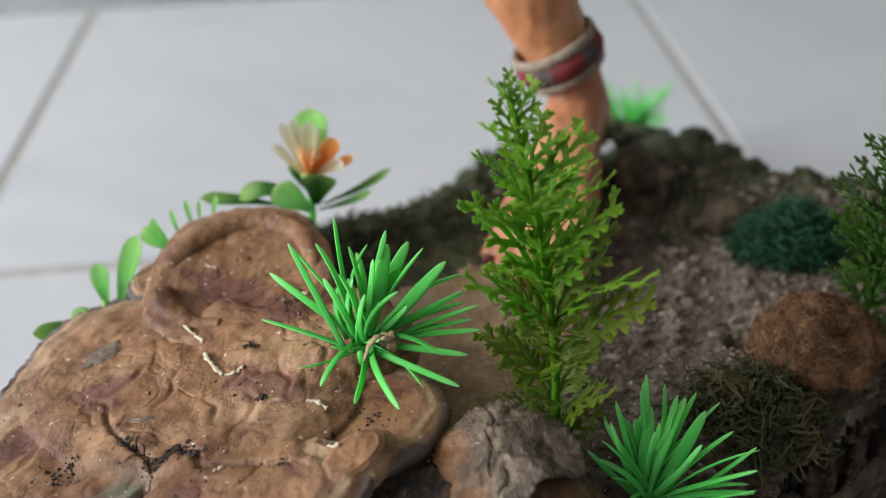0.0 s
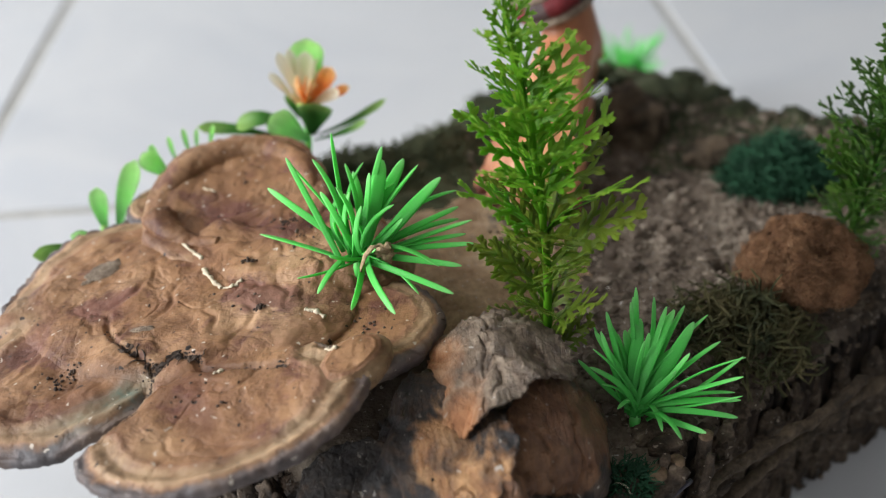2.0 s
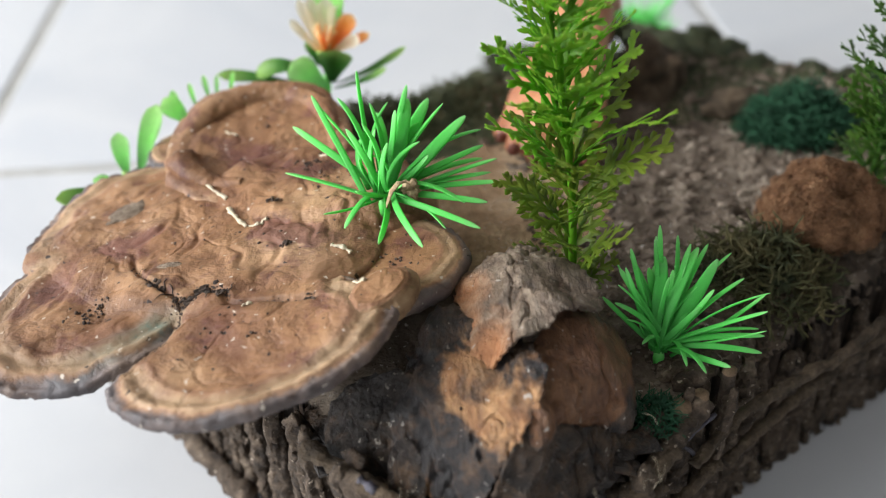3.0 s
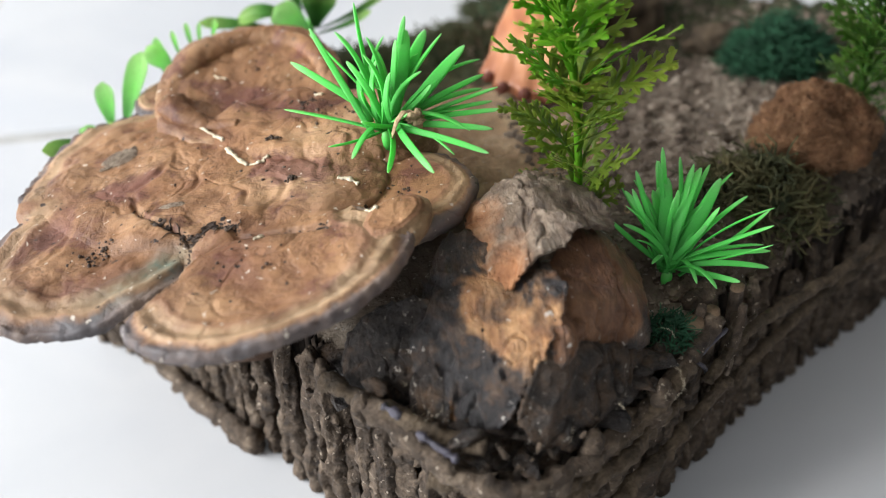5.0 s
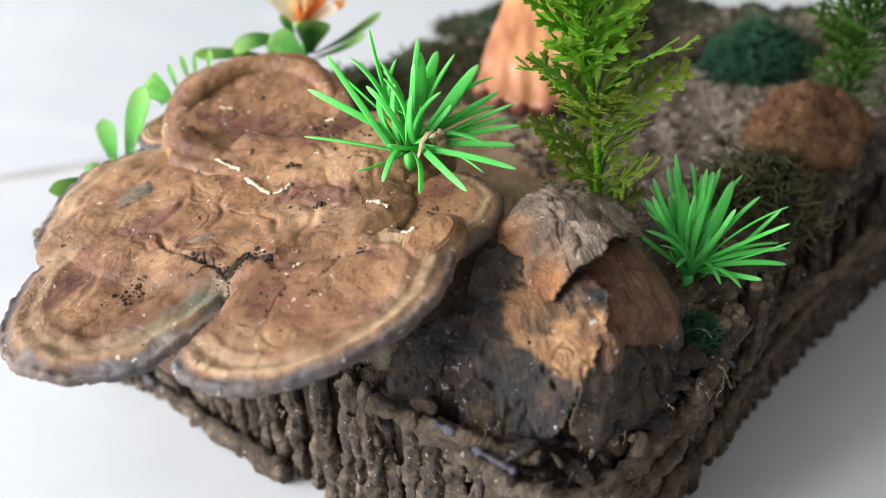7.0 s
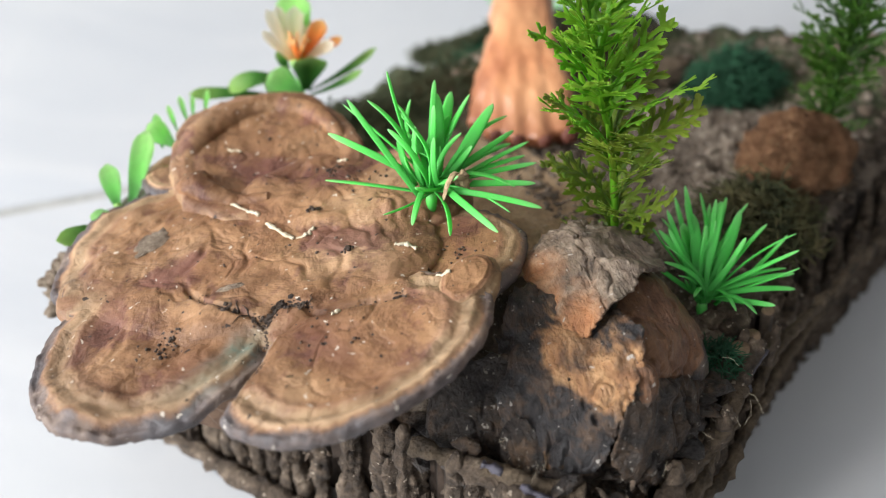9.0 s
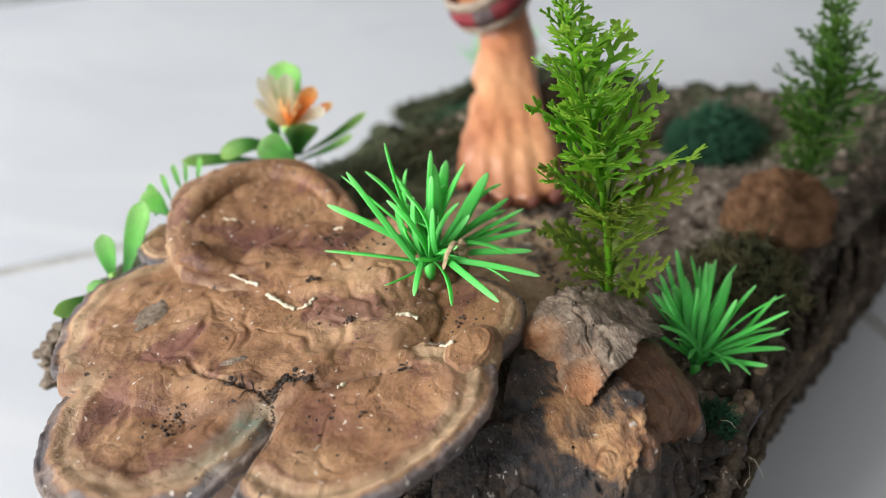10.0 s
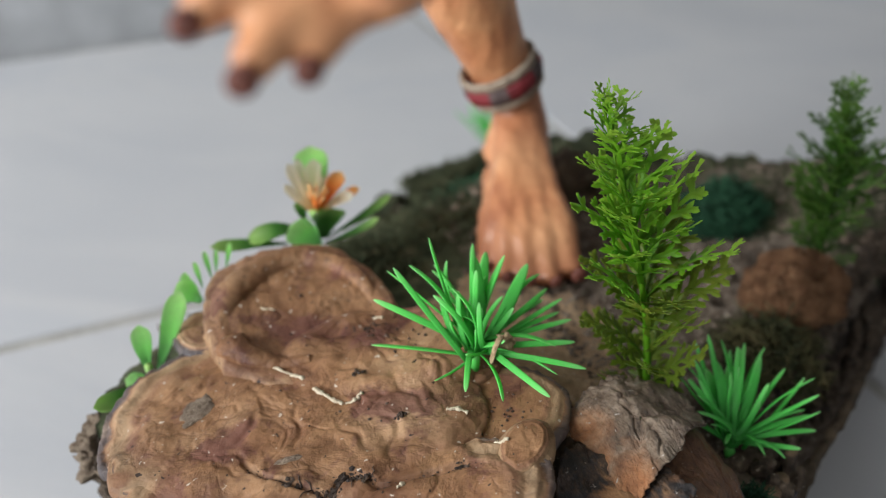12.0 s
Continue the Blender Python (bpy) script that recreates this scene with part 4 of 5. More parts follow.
def leaf_to(ob, base_at, tip, width, material, name="leaf", facing=(-0.15, -0.85, 0.5), curl=0.08, under=None):
    """A spoon-shaped leaf of the plant ob from base_at to tip, both in the world."""
    x = Vector(tip) - Vector(base_at)
    length = x.length
    x.normalize()
    z = Vector(facing)
    z = (z - x * z.dot(x)).normalized()
    y = z.cross(x)
    bm = bmesh.new()
    layer = bm.verts.layers.float.new("along")
    n, rows, top = 12, [], []
    for i in range(n + 1):
        t = i / n
        w = width * (0.22 + 0.78 * math.sin(math.pi * min(1, (t / 1.30 + 0.02)) ** 1.5)) * (math.sqrt(max(0.02, 1 - ((t - 0.8) / 0.2) ** 2)) if t > 0.8 else 1)
        row = []
        for u in (-1, -0.5, 0, 0.5, 1):
            v = bm.verts.new(x * length * t + y * w * u + z * (curl * length * math.sin(t * math.pi) - 0.25 * w * (1 - abs(u))))
            v[layer] = t
            row.append(v)
        rows.append(row)
    for r0, r1 in zip(rows, rows[1:]):
        for k in range(4):
            top.append(bm.faces.new((r0[k], r0[k + 1], r1[k + 1], r1[k])))
    bmesh.ops.solidify(bm, geom=top, thickness=0.0007)
    lf = part(name, bm, material, under or ob)
    lf.location = Vector(base_at) - ob.location
    return lf


flower = thing("flower_plant", "small plastic plant with an orange and cream flower", "plastic flower", (-0.040, 0.459, 0.126))
bm = bmesh.new()
tube(bm, [(0, 0, -0.025), (0.003, 0.003, 0.010), (0.007, 0.008, 0.026)], [0.0022, 0.0020, 0.0026], 8, layer=bm.verts.layers.float.new("along"))
part("stem", bm, LEAF, flower)
for b0, tip, w, m, face, curl in (((-0.054, 0.462, 0.134), (-0.0935, 0.464, 0.1405), 0.0036, DARKLEAF, (0.1, -0.6, 0.8), 0.05), ((-0.043, 0.463, 0.138), (-0.0745, 0.464, 0.1395), 0.0052, DARKLEAF, (0, -0.55, 0.8), 0.28),
                                  ((-0.037, 0.457, 0.132), (-0.0540, 0.453, 0.1500), 0.0080, LEAF, (-0.3, -0.85, 0.4), 0.06), ((-0.035, 0.459, 0.134), (-0.0310, 0.454, 0.1545), 0.0090, DARKLEAF, (0.1, -0.9, 0.4), -0.05),
                                  ((-0.032, 0.463, 0.132), (0.0048, 0.462, 0.1505), 0.0026, DARKLEAF, (-0.3, -0.5, 0.8), -0.06), ((-0.034, 0.461, 0.130), (-0.006, 0.452, 0.144), 0.0024, DARKLEAF, (-0.3, -0.5, 0.8), -0.06),
                                  ((-0.041, 0.468, 0.140), (-0.0455, 0.468, 0.1550), 0.0030, DARKLEAF, (0, -0.9, 0.3), 0.05)):
    leaf_to(flower, b0, tip, w, m, facing=face, curl=curl)
bm = bmesh.new()
tube(bm, [(0.003, 0.003, 0.018), (0.003, 0.003, 0.021), (0.003, 0.003, 0.0245)], [0.0020, 0.0036, 0.0042], 12, layer=bm.verts.layers.float.new("along"))
calyx = part("flower_head", bm, DARKLEAF, flower, "orange and cream flower head in a green cup")
for tip, w, m in (((-0.0485, 0.470, 0.1765), 0.0030, PETAL), ((-0.0530, 0.462, 0.1690), 0.0024, PETAL), ((-0.0430, 0.472, 0.1770), 0.0032, PETAL), ((-0.0345, 0.470, 0.1762), 0.0046, PETAL), ((-0.0215, 0.464, 0.1690), 0.0046, ORANGE),
                  ((-0.0135, 0.460, 0.1600), 0.0026, ORANGE), ((-0.0190, 0.456, 0.1600), 0.0034, PETAL), ((-0.0280, 0.474, 0.1700), 0.0036, PETAL)):
    leaf_to(flower, (-0.037 + (tip[0] + 0.036) * 0.12, 0.462, 0.1490), tip, w, m, "petal", (0, -0.9, 0.3), -0.08, calyx)
bm = bmesh.new()
layer = bm.verts.layers.float.new("along")
tube(bm, [(0, 0, 0), (0.4, 0, 0.05), (1.0, 0, 0.02)], [0.035, 0.03, 0.05], 6, layer=layer)
STAMEN_ME = mesh_of("stamen", bm, ORANGE)
r = random.Random(4)
for k in range(11):
    p = new("stamen", STAMEN_ME)
    p.parent = calyx
    p.matrix_basis = Matrix.Translation((0.003, 0.003, 0.024)) @ pose(0, 0, 0, 0, -r.uniform(50, 78), 360 * k / 11 * 3 + r.uniform(-8, 8)) @ Matrix.Scale(0.0145 * r.uniform(0.8, 1.15), 4)
leaf_to(flower, (-0.0350, 0.474, 0.148), (-0.0335, 0.478, 0.1795), 0.0090, LEAF, "sepal")

sprig = thing("leaf_sprig", "bright green plastic leaf sprig by the fungus", "plastic plant", (-0.137, 0.414, 0.105), "leaf sprigs")
for b0, tip, w, m in (((-0.133, 0.418, 0.108), (-0.1175, 0.421, 0.147), 0.0052, LEAF), ((-0.138, 0.418, 0.108), (-0.1385, 0.420, 0.134), 0.0048, LEAF),
                      ((-0.140, 0.410, 0.107), (-0.166, 0.390, 0.117), 0.0042, DARKLEAF), ((-0.137, 0.412, 0.106), (-0.150, 0.401, 0.120), 0.0042, LEAF)):
    leaf_to(sprig, b0, tip, w, m)
bm = bmesh.new()
tube(bm, [(0, 0, -0.012), (-0.001, 0, 0.010)], [0.0022, 0.0018], 8, layer=bm.verts.layers.float.new("along"))
part("stem", bm, DARKLEAF, sprig)
pale_sprig = thing("leaf_sprig", "pale green plastic sprig behind the upturned cap", "plastic plant", (-0.096, 0.462, 0.108), "leaf sprigs")
for b0, tip, w in (((-0.106, 0.436, 0.128), (-0.1165, 0.432, 0.1445), 0.0056), ((-0.112, 0.440, 0.126), (-0.112, 0.436, 0.147), 0.0026), ((-0.103, 0.445, 0.130), (-0.1055, 0.446, 0.1455), 0.0014), ((-0.097, 0.452, 0.130), (-0.099, 0.453, 0.146), 0.0015),
                   ((-0.094, 0.455, 0.130), (-0.0925, 0.455, 0.1445), 0.0012), ((-0.088, 0.458, 0.130), (-0.0845, 0.459, 0.1440), 0.0014)):
    leaf_to(pale_sprig, b0, tip, w, LEAF)
bm = bmesh.new()
tube(bm, [(0, 0, -0.012), (0.001, 0, 0.008)], [0.0025, 0.0018], 8, layer=bm.verts.layers.float.new("along"))
part("stem", bm, LEAF, pale_sprig)


# ---- dry husks over the front corner ----
def husk(name, label, material, at, u, v, nrm_bend, size, seed, ragged=0.12, thick=0.0012, ripple=0.004, curl=(0, 0), nu=34, nv=28):
    """A curved dry sheet about its middle: u and v are its own directions, bent back along its normal."""
    U, V = Vector(u).normalized(), Vector(v)
    V = (V - U * V.dot(U)).normalized()
    N = U.cross(V)
    bm = bmesh.new()
    layer = bm.verts.layers.float.new("along")
    rows = []
    for i in range(nu + 1):
        row = []
        for j in range(nv + 1):
            s, t = 2 * i / nu - 1, 2 * j / nv - 1
            g = 1 + ragged * fbm((s * 1.6, t * 1.6, seed), 1.0, 5)
            ss, tt = s * math.sqrt(1 - 0.40 * t * t) * g, t * math.sqrt(1 - 0.40 * s * s) * g
            h = -nrm_bend[0] * ss * ss - nrm_bend[1] * tt * tt
            h += ripple * fbm((ss * 1.5, tt * 1.5, seed + 3), 1.0, 4) + 0.0005 * fbm((ss * 6, tt * 6, seed), 1.0, 3)
            h += curl[0] * max(0, ss - 0.55) ** 2 * 5 + curl[1] * max(0, -tt - 0.45) ** 2 * 4
            p = Vector(at) + U * ss * size[0] + V * tt * size[1] + N * h
            vert = bm.verts.new(p)
            vert[layer] = (t + 1) / 2
            row.append(vert)
        rows.append(row)
    faces = [bm.faces.new((rows[i][j], rows[i + 1][j], rows[i + 1][j + 1], rows[i][j + 1])) for i in range(nu) for j in range(nv)]
    bmesh.ops.solidify(bm, geom=faces, thickness=thick)
    return part(name, bm, material, pod, label)


pod = thing("dried_pod", "dried brown pod of torn overlapping husks over the log corner", "dried pod")


def torn_sheet(name, label, material, rim, dome, seed, patches=(), ripple=0.0022, grain_dir=(0, -0.6, -0.8), thick=0.0012, rings=34, jag=0.05, sag=0.0):
    """A dry torn sheet spanned by a rim in millimetres: domed outwards, wrinkled along its fibres, ragged at the edge."""
    edge = [Vector(e) * 0.001 for e in catmull(rim, 14)]
    n = len(edge)
    c = sum(edge, Vector()) / n
    N = sum(((a - c).cross(b - c) for a, b in zip(edge, edge[1:] + edge[:1])), Vector()).normalized()
    if N.dot(Vector((0, -0.6, 0.8))) < 0:
        N = -N
    G = Vector(grain_dir)
    G = (G - N * G.dot(N)).normalized()
    S = N.cross(G)
    bm = bmesh.new()
    layer = bm.verts.layers.float.new("along")
    rows = []
    for i in range(rings + 1):
        f = max(0.02, i / rings)
        row = []
        for e in edge:
            q = c + (e - c) * f * (1 + jag * f ** 5 * fbm(e, 420, 4, seed))
            along, across = (q - c).dot(G), (q - c).dot(S)
            h = dome * (1 - f ** 2.4) - sag * math.exp(-((f - 0.55) / 0.3) ** 2)
            h += ripple * (fbm((across, along * 0.75, 0.1), 42, 3, seed) + 0.34 * fbm((across, along * 0.8, 0.4), 110, 3, seed + 5))
            h -= ripple * 0.55 * max(0.0, 1 - abs(fbm((across, along * 0.6, 0.3), 55, 3, seed + 12)) / 0.10) ** 2
            h += ripple * 0.07 * fbm((across, along * 0.3, 0.9), 420, 3, seed + 8) + 0.0007 * f ** 8 * fbm(e, 160, 3, seed + 2)
            vert = bm.verts.new(q + N * h)
            vert[layer] = max((1 - 0.6 * (q - Vector(pt) * 0.001).length / (rad * 0.001) for pt, rad in patches), default=f)
            row.append(vert)
        rows.append(row)
    faces = [bm.faces.new((r0[k], r1[k], r1[(k + 1) % n], r0[(k + 1) % n])) for r0, r1 in zip(rows, rows[1:]) for k in range(n)]
    bmesh.ops.recalc_face_normals(bm, faces=faces)
    bmesh.ops.solidify(bm, geom=faces, thickness=thick)
    return part(name, bm, material, pod, label)


bm = bmesh.new()
blob(bm, (0.030, 0.252, 0.098), (0.034, 0.028, 0.019), 4, 0.2, 1.6, 3.0)
part("core", bm, DARKHUSK, pod, "dark core of the pod")
torn_sheet("curled_scale", "grey-brown curled scale with torn orange edges", CURL, [(15, 288, 133), (11, 274, 131), (15, 262, 132), (14, 252, 129), (16, 244, 126), (20, 240, 126), (25, 240, 133), (31, 241, 139), (39, 244, 139.5), (47.5, 250, 143), (56, 254.5, 139.5), (65, 259, 132), (66, 271, 131), (60, 283, 135), (51, 291, 138), (41, 294, 138), (28, 294, 136)], 0.0085, 3.0,
           [((12, 276, 132), 8), ((19, 243, 127), 9), ((14, 260, 131), 4)], 0.0030, (0.1, -1, -0.2), jag=0.06)
torn_sheet("tan_scale", "tan fibrous scale blackened below", FLAKE, [(-8, 257, 122), (4, 270, 130), (19, 268, 131), (31, 254, 130), (37, 240, 130.5), (38, 228, 129), (33, 219, 123), (26.5, 213, 118), (20, 208.5, 112), (16, 206, 102), (10, 206, 92), (0, 209, 90), (-8, 214, 89), (-15, 220, 93), (-17, 233, 104), (-13, 246, 114)], 0.0062, 7.0,
           [((25, 226, 126), 17), ((14, 240, 128), 13), ((-8, 216, 91), 5)], 0.0040)
torn_sheet("smooth_scale", "smooth orange-brown scale", RUSSET, [(36, 243, 127), (48, 262, 132), (63, 270, 124), (77, 269, 108), (79, 254, 101), (71, 232, 97), (60, 229, 101), (50, 226, 106), (41, 223, 112), (35, 226, 120)], 0.0085, 15.0, [((50, 240, 122), 26), ((60, 254, 120), 24)], 0.0028)
torn_sheet("charred_scale", "dark charred scale split from the tan one", DARKHUSK, [(34, 221.5, 119), (43, 222, 113), (53, 227, 106), (64, 229.5, 100), (72, 231, 94), (70, 226, 87), (61, 219, 80), (48, 211, 76), (36, 205, 76), (24, 203, 82), (17, 205, 94), (20, 208, 107), (27, 214, 115)], 0.0045, 22.0, (), 0.0040)
torn_sheet("hanging_scale", "dark brown scale under the fungus", DARKHUSK, [(-5, 246, 117), (-21, 252, 117), (-38, 250, 106), (-41, 241, 90), (-32, 231, 76), (-21, 224, 71), (-12, 222, 82), (-8, 232, 99)], 0.0045, 30.0, (), 0.0022)
torn_sheet("split_scale", "thin dark scale edge", DARKHUSK, [(-12, 228, 106), (-7, 222, 101), (-6, 216, 92), (-9, 213, 82), (-14, 218, 80), (-18, 224, 88), (-17, 229, 99)], 0.003, 44.0, (), 0.0022)
torn_sheet("torn_flap", "torn brown flap", RUSSET, [(35, 226, 125), (40, 221, 119), (39, 216, 112), (33, 213, 110), (30, 216, 116), (32, 221, 121)], 0.0025, 51.0, [((36, 221, 119), 8)], 0.0022, rings=18)
husk("under_scale", "dark charred scale beneath the others", DARKHUSK, (0.046, 0.219, 0.080), (0.93, 0.25, 0.06), (-0.02, 0.55, 0.8), (0.010, 0.006), (0.032, 0.020), 22.0, 0.45, 0.0014, 0.009, nu=56, nv=48)
husk("lower_scale", "dark cracked scale", DARKHUSK, (0.000, 0.2135, 0.086), (0.90, -0.35, 0.0), (0.05, 0.50, 0.85), (0.008, 0.006), (0.030, 0.019), 41.0, 0.45, 0.0014, 0.008, nu=56, nv=48)
r = random.Random(63)
for k in range(15):
    x = -0.030 + 0.115 * (k + r.random()) / 15
    y = 0.203 + (0.52 * (x - 0.03) if x > 0.03 else -0.50 * (x - 0.03)) + r.uniform(-0.002, 0.008)
    husk("broken_scale", "", DARKHUSK, (x, y, r.uniform(0.076, 0.094)), (1.0, 0.45 if x > 0.03 else -0.45, r.uniform(-0.6, 0.6)), (r.uniform(-0.4, 0.4), r.uniform(0.3, 0.8), r.uniform(0.4, 1.0)), (0.003, 0.002), (r.uniform(0.008, 0.016), r.uniform(0.006, 0.011)), 60.0 + k, 0.45, 0.0012, 0.004, nu=16, nv=14)
bm = bmesh.new()
r = random.Random(52)
for _ in range(24):
    p = Vector((r.uniform(-0.02, 0.075), r.uniform(0.195, 0.235), r.uniform(0.085, 0.115)))
    d = Vector((r.gauss(0, 1), r.gauss(-0.3, 0.6), r.gauss(0, 0.7))).normalized()
    pts = []
    for k in range(6):
        pts.append(p.copy())
        d = (d + Vector((r.gauss(0, 0.5), r.gauss(0, 0.4), r.gauss(0, 0.5)))).normalized()
        p = p + d * r.uniform(0.0012, 0.0026)
    tube(bm, pts, [0.00006] * 6, 3)
tagged(part("loose_thread", bm, PALE, pod, "fine pale threads"), kind="stuff")
bm = bmesh.new()
r = random.Random(77)
for _ in range(300):
    a = r.uniform(-0.045, 0.075)
    y = 0.212 + (0.40 * (a - 0.02) if a > 0.02 else -0.62 * (a - 0.02)) + r.uniform(-0.006, 0.018)
    s = r.uniform(0.0015, 0.0050)
    blob(bm, (a, y, 0.074 + r.uniform(0, 0.018)), (s * 1.8, s, s * 0.7), 1, 0.7, 1.3, r.random() * 40, turn=Matrix.Rotation(r.uniform(0, 3), 3, "Z") @ Matrix.Rotation(r.uniform(-0.6, 0.6), 3, "X"))
tagged(part("broken_debris", bm, DARKHUSK, pod, "dark broken flakes below the pod", False), kind="stuff")

# ---- coir ball and moss ----
coir = thing("coir_ball", "round rust-brown ball of coir fibre on the soil", "coir ball", (0.187, 0.343, 0.114))
bm = bmesh.new()
blob(bm, (0, 0, 0), (0.0255, 0.0215, 0.0172), 5, 0.28, 1.3, 6.0, turn=Matrix.Rotation(radians(-15), 3, "Z"))
for v in bm.verts:
    v.co *= 1 + 0.07 * fbm(v.co, 260, 3) + 0.05 * fbm(v.co, 700, 2)
part("body", bm, COIR, coir)
r = random.Random(21)
bm = bmesh.new()
for _ in range(2600):
    d = Vector((r.gauss(0, 1), r.gauss(0, 1), r.gauss(0.3, 1))).normalized()
    p = Vector((d.x * 0.0255, d.y * 0.0215, d.z * 0.0172)) * (1 + 0.28 * fbm(d, 1.3, 3, 6.0)) * r.uniform(0.98, 1.04)
    p.rotate(Euler((0, 0, radians(-15))))
    t = d.cross(Vector((r.gauss(0, 1), r.gauss(0, 1), r.gauss(0, 1)))).normalized()
    tube(bm, [p - t * 0.003, p + d * r.uniform(0.0006, 0.0018), p + t * 0.003 + d * r.uniform(-0.001, 0.001)], [0.00022, 0.00022, 0.0001], 3)
tagged(part("fibre_fuzz", bm, COIR, coir), kind="stuff")


def moss_patch(label, at, count, spread, height, length, radius, material, seed, curl=1.0):
    level = ground_z(at[0], at[1])

    def on_ground(p):
        return Vector((p.x, p.y, p.z + ground_z(at[0] + p.x, at[1] + p.y) - level))

    me = mesh_of("moss_clump", wisp_clump(random.Random(seed), count, spread, height, length, radius, curl, shape=on_ground), material, False)
    ob = new("moss_clump", me)
    ob.location = at
    return tagged(ob, label, "moss", kind="stuff")


moss_patch("tangled dry olive moss strands on the soil", (0.152, 0.318, 0.097), 520, (0.032, 0.021), 0.011, 0.017, 0.00085, MOSS, 2, 1.9)
moss_patch("dark green dyed moss clump near the far edge", (0.209, 0.434, 0.104), 2200, (0.029, 0.019), 0.022, 0.009, 0.0006, GREENMOSS, 3)
moss_patch("small dark green moss tuft at the log rim", (0.083, 0.244, 0.089), 320, (0.011, 0.009), 0.008, 0.007, 0.0005, GREENMOSS, 4)
moss_patch("dark mossy growth along the far bank", (0.040, 0.500, 0.094), 6000, (0.066, 0.050), 0.009, 0.013, 0.0008, DARKMOSS, 5)
moss_patch("dark mossy growth on the far bark", (-0.030, 0.470, 0.096), 4200, (0.048, 0.036), 0.008, 0.012, 0.0008, DARKMOSS, 6)
moss_patch("dark mossy growth on the far bark", (0.168, 0.516, 0.095), 2600, (0.052, 0.036), 0.006, 0.009, 0.0008, DARKMOSS, 7)
moss_patch("dark mossy growth along the far bank", (0.108, 0.583, 0.084), 2200, (0.046, 0.024), 0.004, 0.009, 0.0008, DARKMOSS, 9)
moss_patch("greenish moss on the far bank", (0.085, 0.540, 0.088), 900, (0.040, 0.030), 0.010, 0.012, 0.0007, GREENMOSS, 8)

bm = bmesh.new()
blob(bm, (0.148, 0.505, 0.104), (0.019, 0.022, 0.020), 4, 0.35, 1.5, 12.0)
part("mound", bm, BARKDARK, base, "rounded dark brown lump of bark behind the heel")
bm = bmesh.new()
blob(bm, (0.188, 0.470, 0.101), (0.020, 0.011, 0.007), 3, 0.4, 1.7, 15.0, turn=Matrix.Rotation(0.5, 3, "Z"))
part("wood_chip", bm, BARKDARK, base, "brown chip of wood on the soil")

# loose grit over the right-hand soil
r = random.Random(41)
bm = bmesh.new()
for _ in range(7500):
    x, y = r.uniform(0.05, 0.33), r.uniform(0.26, 0.53)
    if inside_depth(x, y) < 0.008:
        continue
    s = r.uniform(0.0005, 0.0013) * (2.4 if r.random() < 0.06 else 1)
    blob(bm, (x, y, ground_z(x, y) + s * 0.3), (s * 1.3, s, s * 0.8), 1, 0.5, 1.2, r.random() * 60)
tagged(part("grit", bm, GRIT, base, "grey grit scattered on the soil", False), kind="stuff")


# ---- carved figure: one plain mesh ----
def carved_figure():
    bm = bmesh.new()

    def limb(pts, radii, sides=16, flat=1.0):
        c = catmull(pts, 6, False)
        m = len(c) - 1
        rad = []
        for i in range(len(c)):
            f = i / m * (len(radii) - 1)
            k = min(int(f), len(radii) - 2)
            rad.append(radii[k] + (radii[k + 1] - radii[k]) * (f - k))
        tube(bm, c, rad, sides, flat, Vector((0.02, 0.1, 1)))

    # standing leg, bent, up to the hip
    limb([(0.118, 0.518, 0.138), (0.115, 0.521, 0.153), (0.103, 0.522, 0.180), (0.088, 0.523, 0.211), (0.076, 0.524, 0.240), (0.050, 0.520, 0.31), (0.035, 0.505, 0.40), (0.065, 0.505, 0.48), (0.09, 0.51, 0.56)],
         [0.0150, 0.0148, 0.0180, 0.0225, 0.0275, 0.034, 0.038, 0.044, 0.050])
    # foot: instep, heel, side, then the toes with their tendons
    limb([(0.113, 0.521, 0.156), (0.099, 0.487, 0.136), (0.086, 0.455, 0.117), (0.077, 0.430, 0.106)], [0.0160, 0.0185, 0.0180, 0.0120], flat=0.80)
    limb([(0.114, 0.535, 0.116), (0.116, 0.526, 0.146)], [0.0175, 0.0155])
    limb([(0.110, 0.520, 0.116), (0.087, 0.460, 0.110), (0.073, 0.428, 0.105)], [0.019, 0.026, 0.021], flat=0.42)
    limb([(0.100, 0.505, 0.132), (0.077, 0.472, 0.115), (0.061, 0.450, 0.106)], [0.0110, 0.0130, 0.0095], flat=0.75)
    for tx, ty, w in ((0.0515, 0.439, 0.0060), (0.0560, 0.425, 0.0064), (0.0650, 0.416, 0.0068), (0.0770, 0.410, 0.0072), (0.0910, 0.412, 0.0092)):
        root = Vector((0.104 + (tx - 0.070) * 0.35, 0.498, 0.150))
        tip = Vector((tx, ty, 0.1055))
        knuckle = root.lerp(tip, 0.70) + Vector((0, 0, 0.0035))
        limb([tuple(root), tuple(root.lerp(tip, 0.38) + Vector((0, 0, 0.002))), tuple(knuckle), tuple(root.lerp(tip, 0.86) + Vector((0, 0, 0.001))), tuple(tip)], [0.0070, 0.0066, w * 1.08, w * 0.92, w * 0.95], 10)
    # raised leg, bent at the knee, its foot hanging forward
    limb([(0.09, 0.51, 0.55), (0.06, 0.43, 0.55), (0.03, 0.36, 0.53)], [0.05, 0.045, 0.036])
    limb([(0.03, 0.36, 0.53), (0.005, 0.32, 0.46), (-0.043, 0.266, 0.396)], [0.036, 0.030, 0.023])
